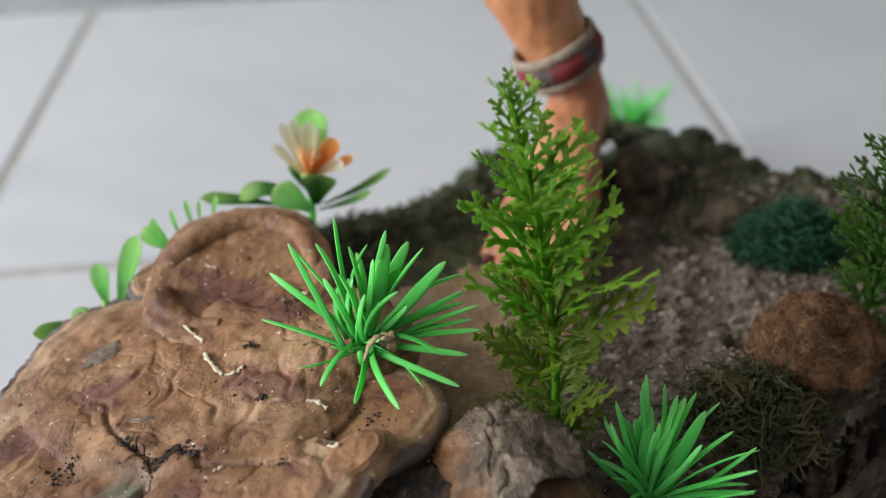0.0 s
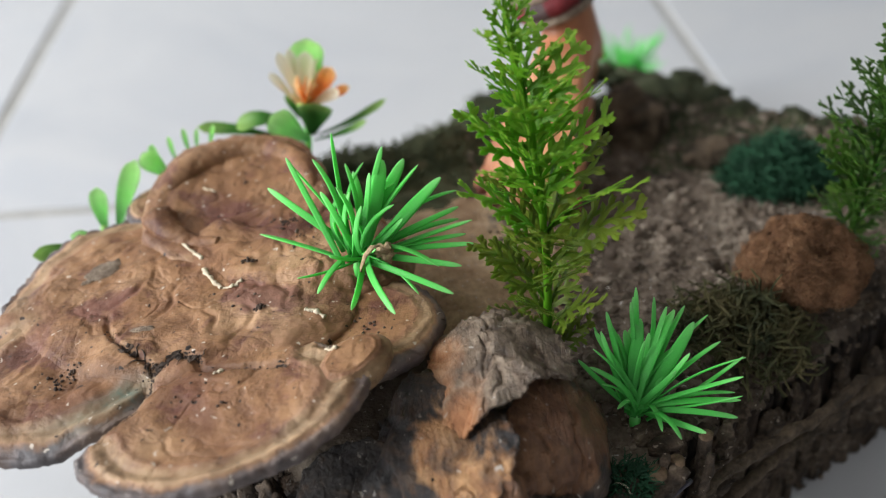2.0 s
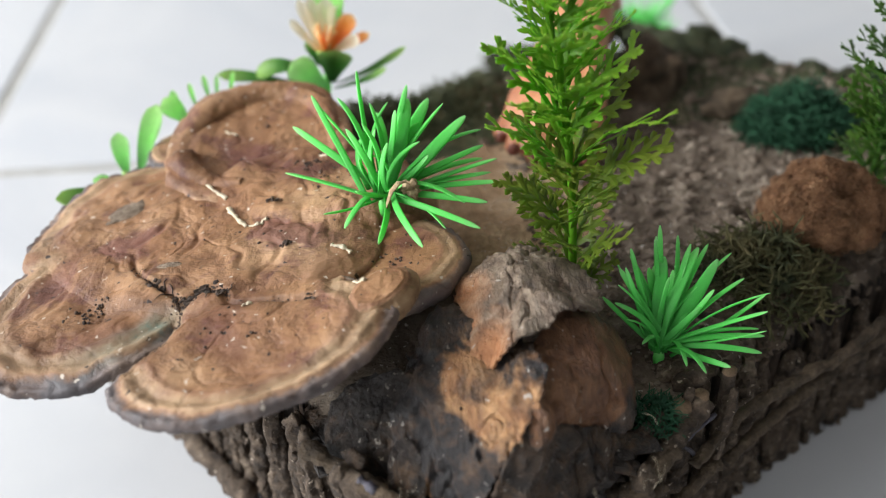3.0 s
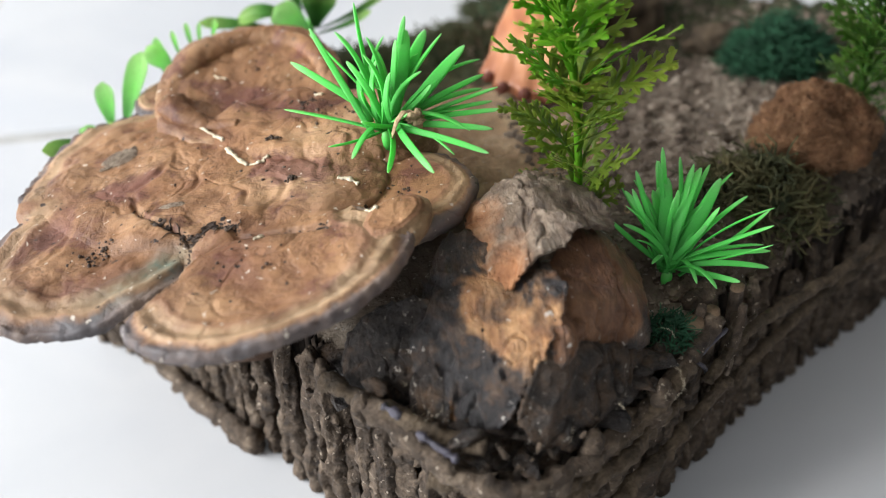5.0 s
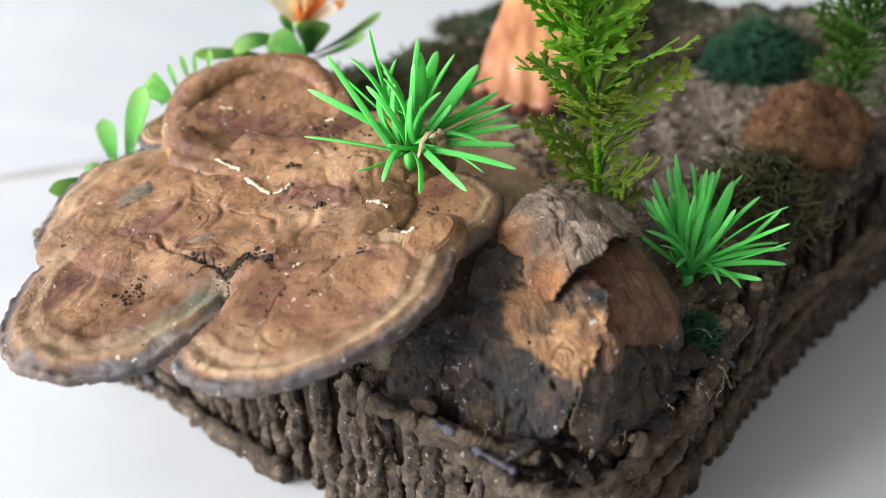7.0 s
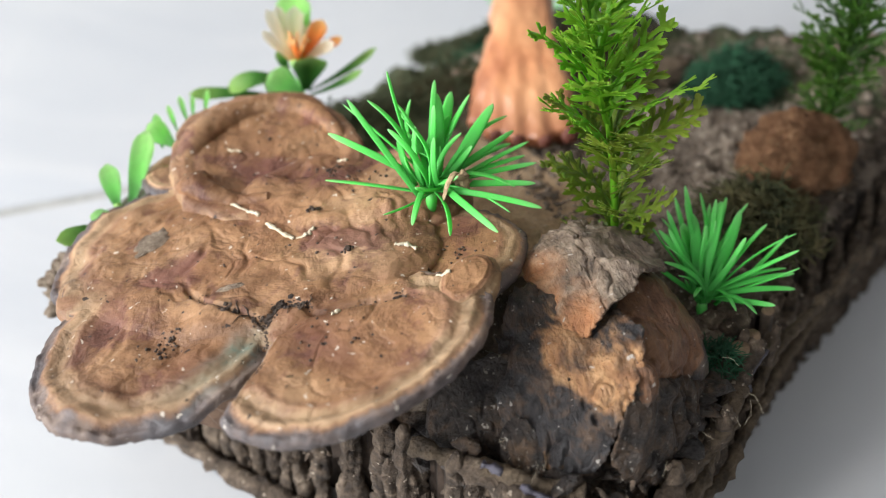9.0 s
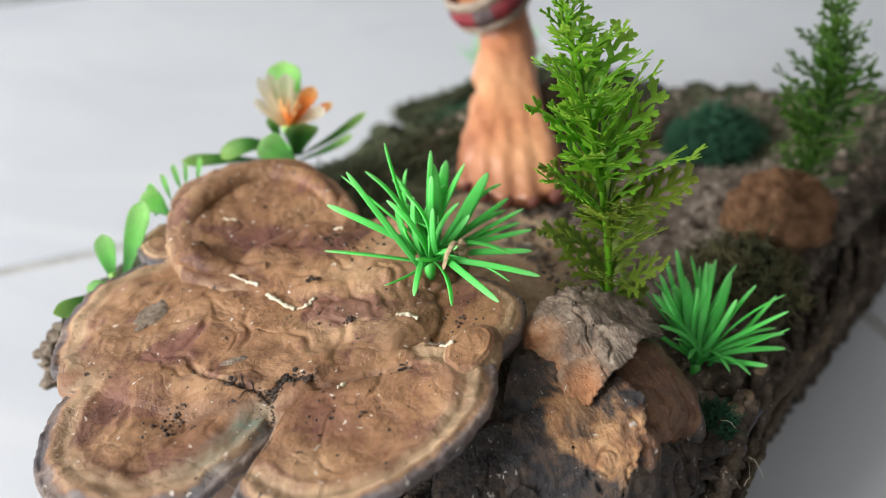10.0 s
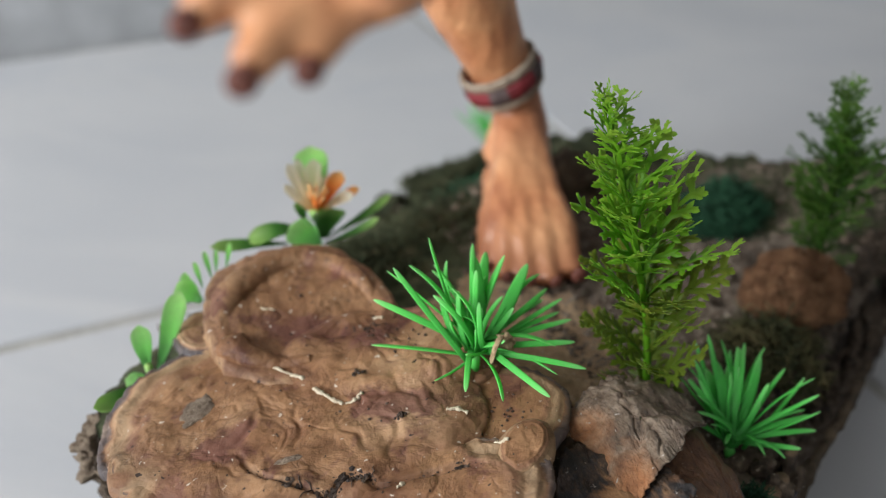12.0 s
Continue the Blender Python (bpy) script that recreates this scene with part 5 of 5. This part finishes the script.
    limb([(-0.043, 0.266, 0.396), (-0.066, 0.236, 0.377), (-0.086, 0.219, 0.361), (-0.101, 0.212, 0.350)], [0.023, 0.023, 0.020, 0.013], flat=0.8)
    for a, b, w in (((-0.108, 0.218, 0.357), (-0.1335, 0.2163, 0.3476), 0.0056), ((-0.104, 0.214, 0.350), (-0.1259, 0.2061, 0.3378), 0.0058), ((-0.096, 0.212, 0.349), (-0.1119, 0.2057, 0.3378), 0.0052)):
        m = (Vector(a) + Vector(b)) / 2 + Vector((0, 0, 0.002))
        limb([a, tuple(m), b], [w * 1.4, w * 1.1, w * 0.85], 10)
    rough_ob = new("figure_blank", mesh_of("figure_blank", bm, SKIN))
    rm = rough_ob.modifiers.new("merge", "REMESH")
    rm.mode, rm.voxel_size, rm.use_smooth_shade = "VOXEL", 0.0019, True
    sm = rough_ob.modifiers.new("soften", "SMOOTH")
    sm.factor, sm.iterations = 0.5, 11
    ev = rough_ob.evaluated_get(bpy.context.evaluated_depsgraph_get())
    me = bpy.data.meshes.new_from_object(ev)
    bpy.data.objects.remove(rough_ob)
    bm = bmesh.new()
    bm.from_mesh(me)
    for v in bm.verts:
        v.co += v.normal * (0.0005 * fbm(v.co, 90, 3) + 0.0003 * fbm(v.co, 300, 2))
    # anklet: two cords and a red band between them
    tiltv = Vector((-0.48, 0.06, 1.0)).normalized()
    sx = tiltv.cross(Vector((0, 1, 0))).normalized()
    sy = tiltv.cross(sx).normalized()
    c0 = Vector((0.1015, 0.522, 0.180))
    for off, major, minor, mat in ((-0.0078, 0.0215, 0.0032, 2), (0.0, 0.0222, 0.0062, 1), (0.0080, 0.0228, 0.0034, 2)):
        n, sides, rings = 40, 8, []
        for k in range(n):
            a = 2 * math.pi * k / n
            rdir = sx * math.cos(a) + sy * math.sin(a)
            ring = []
            for j in range(sides):
                b = 2 * math.pi * j / sides
                knot = 1 + (0.18 * math.sin(a * 26) if mat == 2 else 0.10 * math.sin(a * 9))
                ring.append(bm.verts.new(c0 + tiltv * (off + math.sin(b) * minor * 1.0) + rdir * (major + math.cos(b) * minor * 0.55 * knot)))
            rings.append(ring)
        for k in range(n):
            for j in range(sides):
                f = bm.faces.new((rings[k][j], rings[(k + 1) % n][j], rings[(k + 1) % n][(j + 1) % sides], rings[k][(j + 1) % sides]))
                f.material_index = 4 if mat == 1 and k % 8 > 4 else mat
    # nails
    for p, rad in (((0.0510, 0.4335, 0.1095), 0.0034), ((0.0555, 0.4192, 0.1100), 0.0036), ((0.0647, 0.4100, 0.1103), 0.0038), ((0.077, 0.4038, 0.1105), 0.0040), ((0.0910, 0.4035, 0.1115), 0.0052),
                   ((-0.1345, 0.2125, 0.3480), 0.0038), ((-0.1265, 0.2020, 0.3385), 0.0040), ((-0.1125, 0.2018, 0.3385), 0.0036)):
        blob(bm, p, (rad, rad * 0.6, rad), 2, 0.0, mat=3)
    me.materials.clear()
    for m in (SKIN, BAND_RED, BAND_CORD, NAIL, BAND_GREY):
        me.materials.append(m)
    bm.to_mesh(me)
    bm.free()
    me.shade_smooth()
    return tagged(new("carved_figure", me), "orange-brown painted carved figure with a red anklet standing on soil", "statue")


carved_figure()


# ---- debris on the fungus, and crumbs put in as shade of the notch ----
bm = bmesh.new()
for i, p in enumerate(CRACK):
    heavy = 0.12 + 0.25 * max(0, fbm((p.x, p.y, 0), 60, 3, 4.0)) + sum(g * math.exp(-((p.x - u) ** 2 + (p.y - v) ** 2) / w ** 2) for u, v, w, g in ((-0.081, 0.286, 0.006, 1.5), (-0.093, 0.283, 0.004, 1.0), (-0.104, 0.294, 0.004, 1.0), (-0.114, 0.309, 0.003, 0.5), (-0.0425, 0.269, 0.003, 1.0), (-0.057, 0.273, 0.003, 0.5)))
    for _ in range(int(6 * heavy)):
        x, y = p.x + rng.gauss(0, 0.0008 + 0.0008 * heavy), p.y + rng.gauss(0, 0.0007 + 0.0006 * heavy)
        s = rng.uniform(0.0002, 0.00055) * (1.0 + 0.4 * heavy) * (1.8 if rng.random() < 0.07 * heavy else 1)
        blob(bm, (x, y, on_fungus(x, y) + rng.uniform(-0.0008, 0.0004)), (s * 1.5, s, s * 0.6), 1, 0.7, 1.4, rng.random() * 50, turn=Matrix.Rotation(rng.uniform(0, 3.1), 3, "Z") @ Matrix.Rotation(rng.uniform(-0.7, 0.7), 3, "X"))
# Dark crumbs drawn along the notch as the shade of its deep gap.
for p in NOTCH[4:]:
    for _ in range(6):
        x, y = p.x + rng.gauss(0, 0.0005), p.y + rng.gauss(0, 0.0005)
        s = rng.uniform(0.0004, 0.0010)
        blob(bm, (x, y, on_fungus(x, y) - 0.0004), (s * 1.4, s, s * 0.5), 1, 0.6, 1.4, rng.random() * 50, turn=Matrix.Rotation(rng.uniform(0, 3.1), 3, "Z"))
for _ in range(9):
    p = rng.choice(CRACK[20:65])
    pts, d = [], Vector((rng.gauss(0, 1), rng.gauss(0, 1), 0)).normalized()
    for k in range(5):
        q = p.to_2d() + d.to_2d() * 0.0016 * k + Vector((rng.gauss(0, 0.0004), rng.gauss(0, 0.0004)))
        pts.append((q.x, q.y, on_fungus(q.x, q.y) + 0.0004))
    tube(bm, pts, [0.00035, 0.0003, 0.0003, 0.00025, 0.0001], 4)
for u, v, long in ((-0.084, 0.2885, 0.0052), (-0.0795, 0.2865, 0.0032), (-0.0885, 0.2845, 0.0045), (-0.0775, 0.2825, 0.0030), (-0.104, 0.2945, 0.0036), (-0.1015, 0.2915, 0.0028), (-0.0425, 0.2695, 0.0030), (-0.0955, 0.2865, 0.0030)):
    blob(bm, (u, v, on_fungus(u, v) + 0.0006), (long * 0.8, long * 0.32, long * 0.16), 3, 0.8, 1.7, u * 900, turn=Matrix.Rotation(rng.uniform(0.2, 1.2), 3, "Z") @ Matrix.Rotation(rng.uniform(-0.6, 0.6), 3, "X"))
tagged(part("crack_debris", bm, CRUMB_AND_SHADE, fungus, "black crumbs along the cracks, as stand-in shade in the notch", False), kind="stuff")


def glue_run(points, radius, label="pale strand of dried glue"):
    """A knobbly strand of dried glue lying on the fungus."""
    c = catmull([(x, y, 0) for x, y in points], 7, False)
    bm = bmesh.new()
    tube(bm, [(q.x + rng.gauss(0, 0.0003), q.y + rng.gauss(0, 0.0003), on_fungus(q.x, q.y) + radius * 0.35) for q in c], [radius * rng.uniform(0.45, 1.25) for _ in c], 6, 0.7, rough=0.4)
    part("glue_strand", bm, PALE, fungus, label)


glue_run([(-0.0905, 0.363), (-0.085, 0.356), (-0.0805, 0.350)], 0.0010)
glue_run([(-0.0790, 0.341), (-0.0755, 0.334), (-0.0710, 0.3275)], 0.0011)
glue_run([(-0.0695, 0.3265), (-0.066, 0.326), (-0.0620, 0.3275)], 0.0009)
glue_run([(-0.0345, 0.3005), (-0.031, 0.2995), (-0.0275, 0.2965)], 0.0010)
glue_run([(-0.0675, 0.2720), (-0.0655, 0.2735)], 0.0011)
glue_run([(-0.0265, 0.2735), (-0.0225, 0.2705)], 0.0011, "pale grey glue smear")
glue_run([(-0.084, 0.402), (-0.079, 0.399)], 0.0007)
glue_run([(-0.040, 0.372), (-0.036, 0.369)], 0.0008)


def crust(cx, cy, rx, ry, turn, seed, label):
    """A thin ragged scab of dirt that follows the fungus below it."""
    bm = bmesh.new()
    rows = []
    for r in range(9):
        f = r / 8
        row = []
        for k in range(1 if r == 0 else 36):
            t = 2 * math.pi * k / 36
            w = f * (1 + 0.38 * fbm((math.cos(t) * 2, math.sin(t) * 2, seed), 1.0, 4))
            u, v = math.cos(t) * rx * w, math.sin(t) * ry * w
            x, y = cx + u * math.cos(turn) - v * math.sin(turn), cy + u * math.sin(turn) + v * math.cos(turn)
            lump = 0.0007 * max(0.0, fbm((x, y, seed), 420, 3)) + 0.0006 * (1 - f ** 3)
            row.append(bm.verts.new((x, y, on_fungus(x, y) + (lump if f < 1 else -0.0006))))
        rows.append(row)
    for r0, r1 in zip(rows, rows[1:]):
        for k in range(36):
            q = (k + 1) % 36
            bm.faces.new((r0[0], r1[k], r1[q]) if len(r0) == 1 else (r0[k], r1[k], r1[q], r0[q]))
    part("dirt_crust", bm, CRUST, fungus, label)


crust(-0.126, 0.358, 0.0095, 0.0065, 0.7, 3.0, "flat crust of grey-tan dirt")
crust(-0.131, 0.351, 0.0035, 0.0022, 0.3, 5.0, "flat crust of grey-tan dirt")
crust(-0.1005, 0.3075, 0.0065, 0.0017, -0.3, 8.0, "narrow crust of pale dirt")
bm = bmesh.new()
# Clusters at x -0.060 and -0.053 stand for the shade in two pits.
for cx, cy, n, sp in ((-0.131, 0.289, 46, 0.0045), (-0.126, 0.293, 20, 0.002), (-0.042, 0.365, 40, 0.004), (-0.068, 0.403, 10, 0.003), (-0.060, 0.338, 46, 0.0016), (-0.053, 0.306, 26, 0.0011), (-0.035, 0.352, 30, 0.008), (-0.08, 0.262, 16, 0.010), (-0.010, 0.292, 26, 0.006), (-0.10, 0.33, 16, 0.012), (-0.058, 0.318, 10, 0.010)):
    for _ in range(n):
        x, y, s = cx + rng.gauss(0, sp), cy + rng.gauss(0, sp * 0.6), rng.uniform(0.0003, 0.0009)
        blob(bm, (x, y, on_fungus(x, y) + rng.uniform(-0.001, 0.001)), (s, s, s * 0.7), 1, 0.6, 1.4, rng.random() * 50)
tagged(part("specks", bm, CRUMB_AND_SHADE, fungus, "dark specks of dirt, some standing for the shade of pits"), kind="stuff")

# ---- bark strips round the log, floor tiles: alike pieces in loops ----
def strip_mesh(seed):
    bm = bmesh.new()
    r = random.Random(seed)
    n, sides, rings = 56, 18, []
    phase = r.random() * 9
    for i in range(n):
        t = i / (n - 1)
        z = 0.1 * t
        cx, cy = 0.0016 * fbm((phase, 0.1, z), 30, 2, seed), 0.0010 * fbm((phase, 0.6, z), 30, 2, seed)
        w = 0.0044 * (1 + 0.42 * fbm((phase, 0.9, z), 70, 3, seed)) * min(1, 0.35 + (n - 1 - i) * 0.16) * (0.8 if i == 0 else 1)
        ring = []
        for k in range(sides):
            a = 2 * math.pi * k / sides
            g = 1 - 0.30 * max(0.0, fbm((math.cos(a) * 0.0045 + phase, math.sin(a) * 0.0045, z), 190, 2, seed + 4) - 0.18) * 3 + 0.38 * fbm((math.cos(a) * 1.3 + phase, math.sin(a) * 1.3, z * 16), 1.0, 3, seed) + 0.17 * fbm((math.cos(a) * 0.004, math.sin(a) * 0.004, z), 260, 3, seed)
            g -= 0.26 * max(0.0, 1 - abs(fbm((math.cos(a) * 2.2 + phase, math.sin(a) * 2.2, z * 9), 1.0, 3, seed + 9)) / 0.16)
            ring.append(bm.verts.new((cx + math.cos(a) * w * g, cy + math.sin(a) * w * 0.9 * g, z)))
        rings.append(ring)
    for r0, r1 in zip(rings, rings[1:]):
        for k in range(sides):
            bm.faces.new((r0[k], r0[(k + 1) % sides], r1[(k + 1) % sides], r1[k]))
    bm.faces.new(rings[0][::-1])
    bm.faces.new(rings[-1])
    return mesh_of("bark_strip", bm, BARK)


STRIPS = [strip_mesh(s) for s in range(10)]
fine = [p.to_2d() for p in catmull([(x, y, 0) for x, y in OUTLINE], 40)]
walked, want, r = 0.0, 0.0, random.Random(31)
for a, b in zip(fine, fine[1:] + fine[:1]):
    walked += (b - a).length
    if walked < want:
        continue
    want = walked + r.uniform(0.0070, 0.0102)
    t = (b - a).normalized()
    yaw = math.degrees(math.atan2(t.y, t.x))
    near = math.exp(-(((a.x - 0.030) / 0.048) ** 2 + ((a.y - 0.205) / 0.045) ** 2))
    tall = r.uniform(0.84, 1.03) * (0.97 - 0.36 * min(1, max(0, (a.y - 0.465 - 0.42 * a.x) / 0.05)) * min(1, max(0, (0.205 - a.x) / 0.05))) - 0.17 * near ** 1.5 - (0.19 * min(1, (a.x - 0.105) / 0.03) if a.x > 0.105 and a.y < 0.45 else 0)
    s = new("bark_strip", STRIPS[r.randrange(10)])
    s.parent = base
    lean = 0.007 * min(1, max(0, (-0.05 - a.x) / 0.05)) if a.y < 0.43 else 0.0
    shear = Matrix.Identity(4)
    shear[1][2], shear[1][3] = -lean * 10, lean
    s.matrix_basis = pose(a.x, a.y, 0.0005, r.gauss(0, 2.5), r.gauss(0, 4.0), yaw) @ shear @ Matrix.Diagonal((r.uniform(0.8, 1.3), r.uniform(0.8, 1.25), tall, 1))

# dark rubble over the strip ends at the corner
bm = bmesh.new()
for _ in range(520):
    a = fine[r.randrange(len(fine))]
    near = math.exp(-(((a.x - 0.030) / 0.048) ** 2 + ((a.y - 0.205) / 0.045) ** 2))
    if near < 0.12:
        continue
    d = (log_mid - a).normalized() * r.uniform(-0.003, 0.012)
    s = r.uniform(0.0012, 0.0042)
    blob(bm, (a.x + d.x, a.y + d.y, 0.092 - 0.012 * near + r.gauss(-0.003, 0.005)), (s * 1.9, s, s * 0.6), 2, 0.7, 1.4, r.random() * 90, turn=Matrix.Rotation(r.uniform(0, 3), 3, "Z") @ Matrix.Rotation(r.uniform(-0.8, 0.8), 3, "X"))
tagged(part("corner_rubble", bm, DARKHUSK, base, "dark broken bark over the log corner"), kind="stuff")

# loose chips stuck between the strips, and knobs inside the near rim
bm = bmesh.new()
for _ in range(900):
    k = r.randrange(len(fine) - 1)
    a, b = fine[k], fine[k + 1]
    if a.y > 0.44 and a.x > -0.12:
        continue
    t = (b - a).normalized()
    high = r.uniform(0.003, 0.090)
    out = Vector((t.y, -t.x)) * (r.uniform(0.0005, 0.0042) - (0.007 * min(1, max(0, (-0.05 - a.x) / 0.05)) * (1 - high * 10) if a.y < 0.43 else 0))
    s = r.uniform(0.0005, 0.0015)
    blob(bm, (a.x + out.x, a.y + out.y, high), (s, s, s * r.uniform(1.0, 4.0)), 1, 0.7, 1.4, r.random() * 90, turn=Matrix.Rotation(r.uniform(-0.7, 0.7), 3, "X") @ Matrix.Rotation(r.uniform(-0.7, 0.7), 3, "Y"))
tagged(part("bark_crumb", bm, BARK, base, "crumbling bark chips", False), kind="stuff")
bm = bmesh.new()
rim = catmull([(0.095, 0.262, 0), (0.150, 0.302, 0), (0.22, 0.345, 0), (0.30, 0.392, 0)], 30, False)
for _ in range(230):
    p = r.choice(rim)
    s = r.uniform(0.0015, 0.0048)
    x, y = p.x + r.gauss(0, 0.004), p.y + r.gauss(0, 0.005)
    blob(bm, (x, y, ground_z(x, y) + s * 0.3 - 0.001), (s * 1.3, s, s * 0.9), 2, 0.4, 1.2, r.random() * 90)
tagged(part("rim_rubble", bm, BARK, base, "brown knobs and rubble inside the rim", False), kind="stuff")
for x, y, z, s in ((0.0945, 0.2435, 0.0960, 0.0036), (0.103, 0.2480, 0.0965, 0.0032), (0.118, 0.2590, 0.0975, 0.0028)):
    bm = bmesh.new()
    tube(bm, [(x, y, z - 0.030), (x, y, z - 0.002), (x, y, z)], [s * 1.05, s * 1.0, s * 0.92], 11, rough=0.22, seed=x * 500)
    for f in bm.faces:
        f.material_index = 1 if f.normal.z > 0.6 or min(v.co.z for v in f.verts) > z - 0.003 else 0
    part("cut_twig", bm, [BARK, CUTWOOD], base, "twig stub with a pale cut end")


def glue_thread(points, radius):
    c = catmull(points, 6, False)
    bm = bmesh.new()
    tube(bm, c, [radius * r.uniform(0.5, 1.3) for _ in c], 6, rough=0.3)
    part("glue_thread", bm, GLUE, base, "bluish thread of hot glue")


glue_thread([(0.072, 0.224, 0.062), (0.084, 0.230, 0.074), (0.094, 0.235, 0.084), (0.108, 0.243, 0.090)], 0.0010)
glue_thread([(0.094, 0.235, 0.082), (0.098, 0.237, 0.077), (0.101, 0.240, 0.071)], 0.0009)
glue_thread([(0.050, 0.206, 0.056), (0.063, 0.213, 0.062), (0.072, 0.221, 0.066)], 0.0012)
glue_thread([(-0.019, 0.207, 0.094), (-0.012, 0.201, 0.091), (-0.006, 0.197, 0.088)], 0.0016)
glue_thread([(-0.029, 0.219, 0.097), (-0.023, 0.213, 0.096)], 0.0018)
glue_thread([(-0.143, 0.371, 0.014), (-0.139, 0.363, 0.015)], 0.0024)


def twig(points, radius, label, material=BARK):
    """A knobbly twig through the points."""
    c = catmull(points, 8, False)
    bm = bmesh.new()
    tube(bm, c, [radius * r.uniform(0.8, 1.15) for _ in c], 10, rough=0.6, seed=points[0][0] * 90, freq=0.9)
    part("twig", bm, material, base, label)


twig([(-0.143, 0.381, 0.006), (-0.1205, 0.3435, 0.006), (-0.1005, 0.316, 0.007), (-0.0835, 0.2945, 0.007)], 0.0050, "knobbly brown twig along the foot of the bark")
twig([(-0.034, 0.226, 0.092), (-0.017, 0.206, 0.087), (-0.006, 0.196, 0.081), (0.012, 0.189, 0.076), (0.034, 0.198, 0.072), (0.066, 0.219, 0.074)], 0.0044, "knobbly brown twig across the log corner")
twig([(0.056, 0.212, 0.070), (0.085, 0.231, 0.083), (0.105, 0.247, 0.093)], 0.0038, "thin brown twig on the bark")

for a, b, c, w in (((0.030, 0.193, 0.066), (0.060, 0.212, 0.072), (0.090, 0.232, 0.084), 0.0030), ((0.022, 0.188, 0.058), (0.058, 0.207, 0.064), (0.086, 0.228, 0.070), 0.0034), ((0.056, 0.204, 0.042), (0.080, 0.218, 0.054), (0.112, 0.243, 0.062), 0.0030),
                   ((-0.050, 0.240, 0.094), (-0.022, 0.214, 0.094), (0.004, 0.201, 0.088), 0.0032), ((-0.016, 0.203, 0.074), (0.002, 0.192, 0.068), (0.020, 0.187, 0.062), 0.0034), ((0.100, 0.236, 0.070), (0.150, 0.270, 0.076), (0.205, 0.303, 0.078), 0.0026), ((0.120, 0.252, 0.052), (0.175, 0.288, 0.060), (0.24, 0.328, 0.058), 0.0026)):
    twig([a, tuple(0.5 * (p + q) + r.gauss(0, 0.0018) for p, q in zip(a, b)), b, tuple(0.5 * (p + q) + r.gauss(0, 0.0018) for p, q in zip(b, c)), c], w, "knobbly dark twig across the log corner", BARKDARK)

TILE_W, GAP = 0.600, 0.009
bm = bmesh.new()
box(bm, (GAP / 2, GAP / 2, -0.008), (TILE_W - GAP / 2, TILE_W - GAP / 2, 0.0))
bmesh.ops.bevel(bm, geom=[e for e in bm.edges if all(v.co.z > -0.001 for v in e.verts)], offset=0.0012, segments=2, affect="EDGES")
TILE_ME = mesh_of("tile", bm, TILE, False)
bm = bmesh.new()
box(bm, (GAP / 2, GAP / 2, -0.008), (TILE_W - GAP / 2, 0.5316 - GAP / 2, 0.0))
bmesh.ops.bevel(bm, geom=[e for e in bm.edges if all(v.co.z > -0.001 for v in e.verts)], offset=0.0012, segments=2, affect="EDGES")
CUT_ME = mesh_of("tile", bm, TILE, False)
for i in range(-5, 4):
    for j in range(-4, 2):
        t = new("tile", CUT_ME if j == 1 else TILE_ME)
        t.parent = floor
        t.location = (-0.308 + TILE_W * i, 0.6224 + TILE_W * (j - 1), 0)
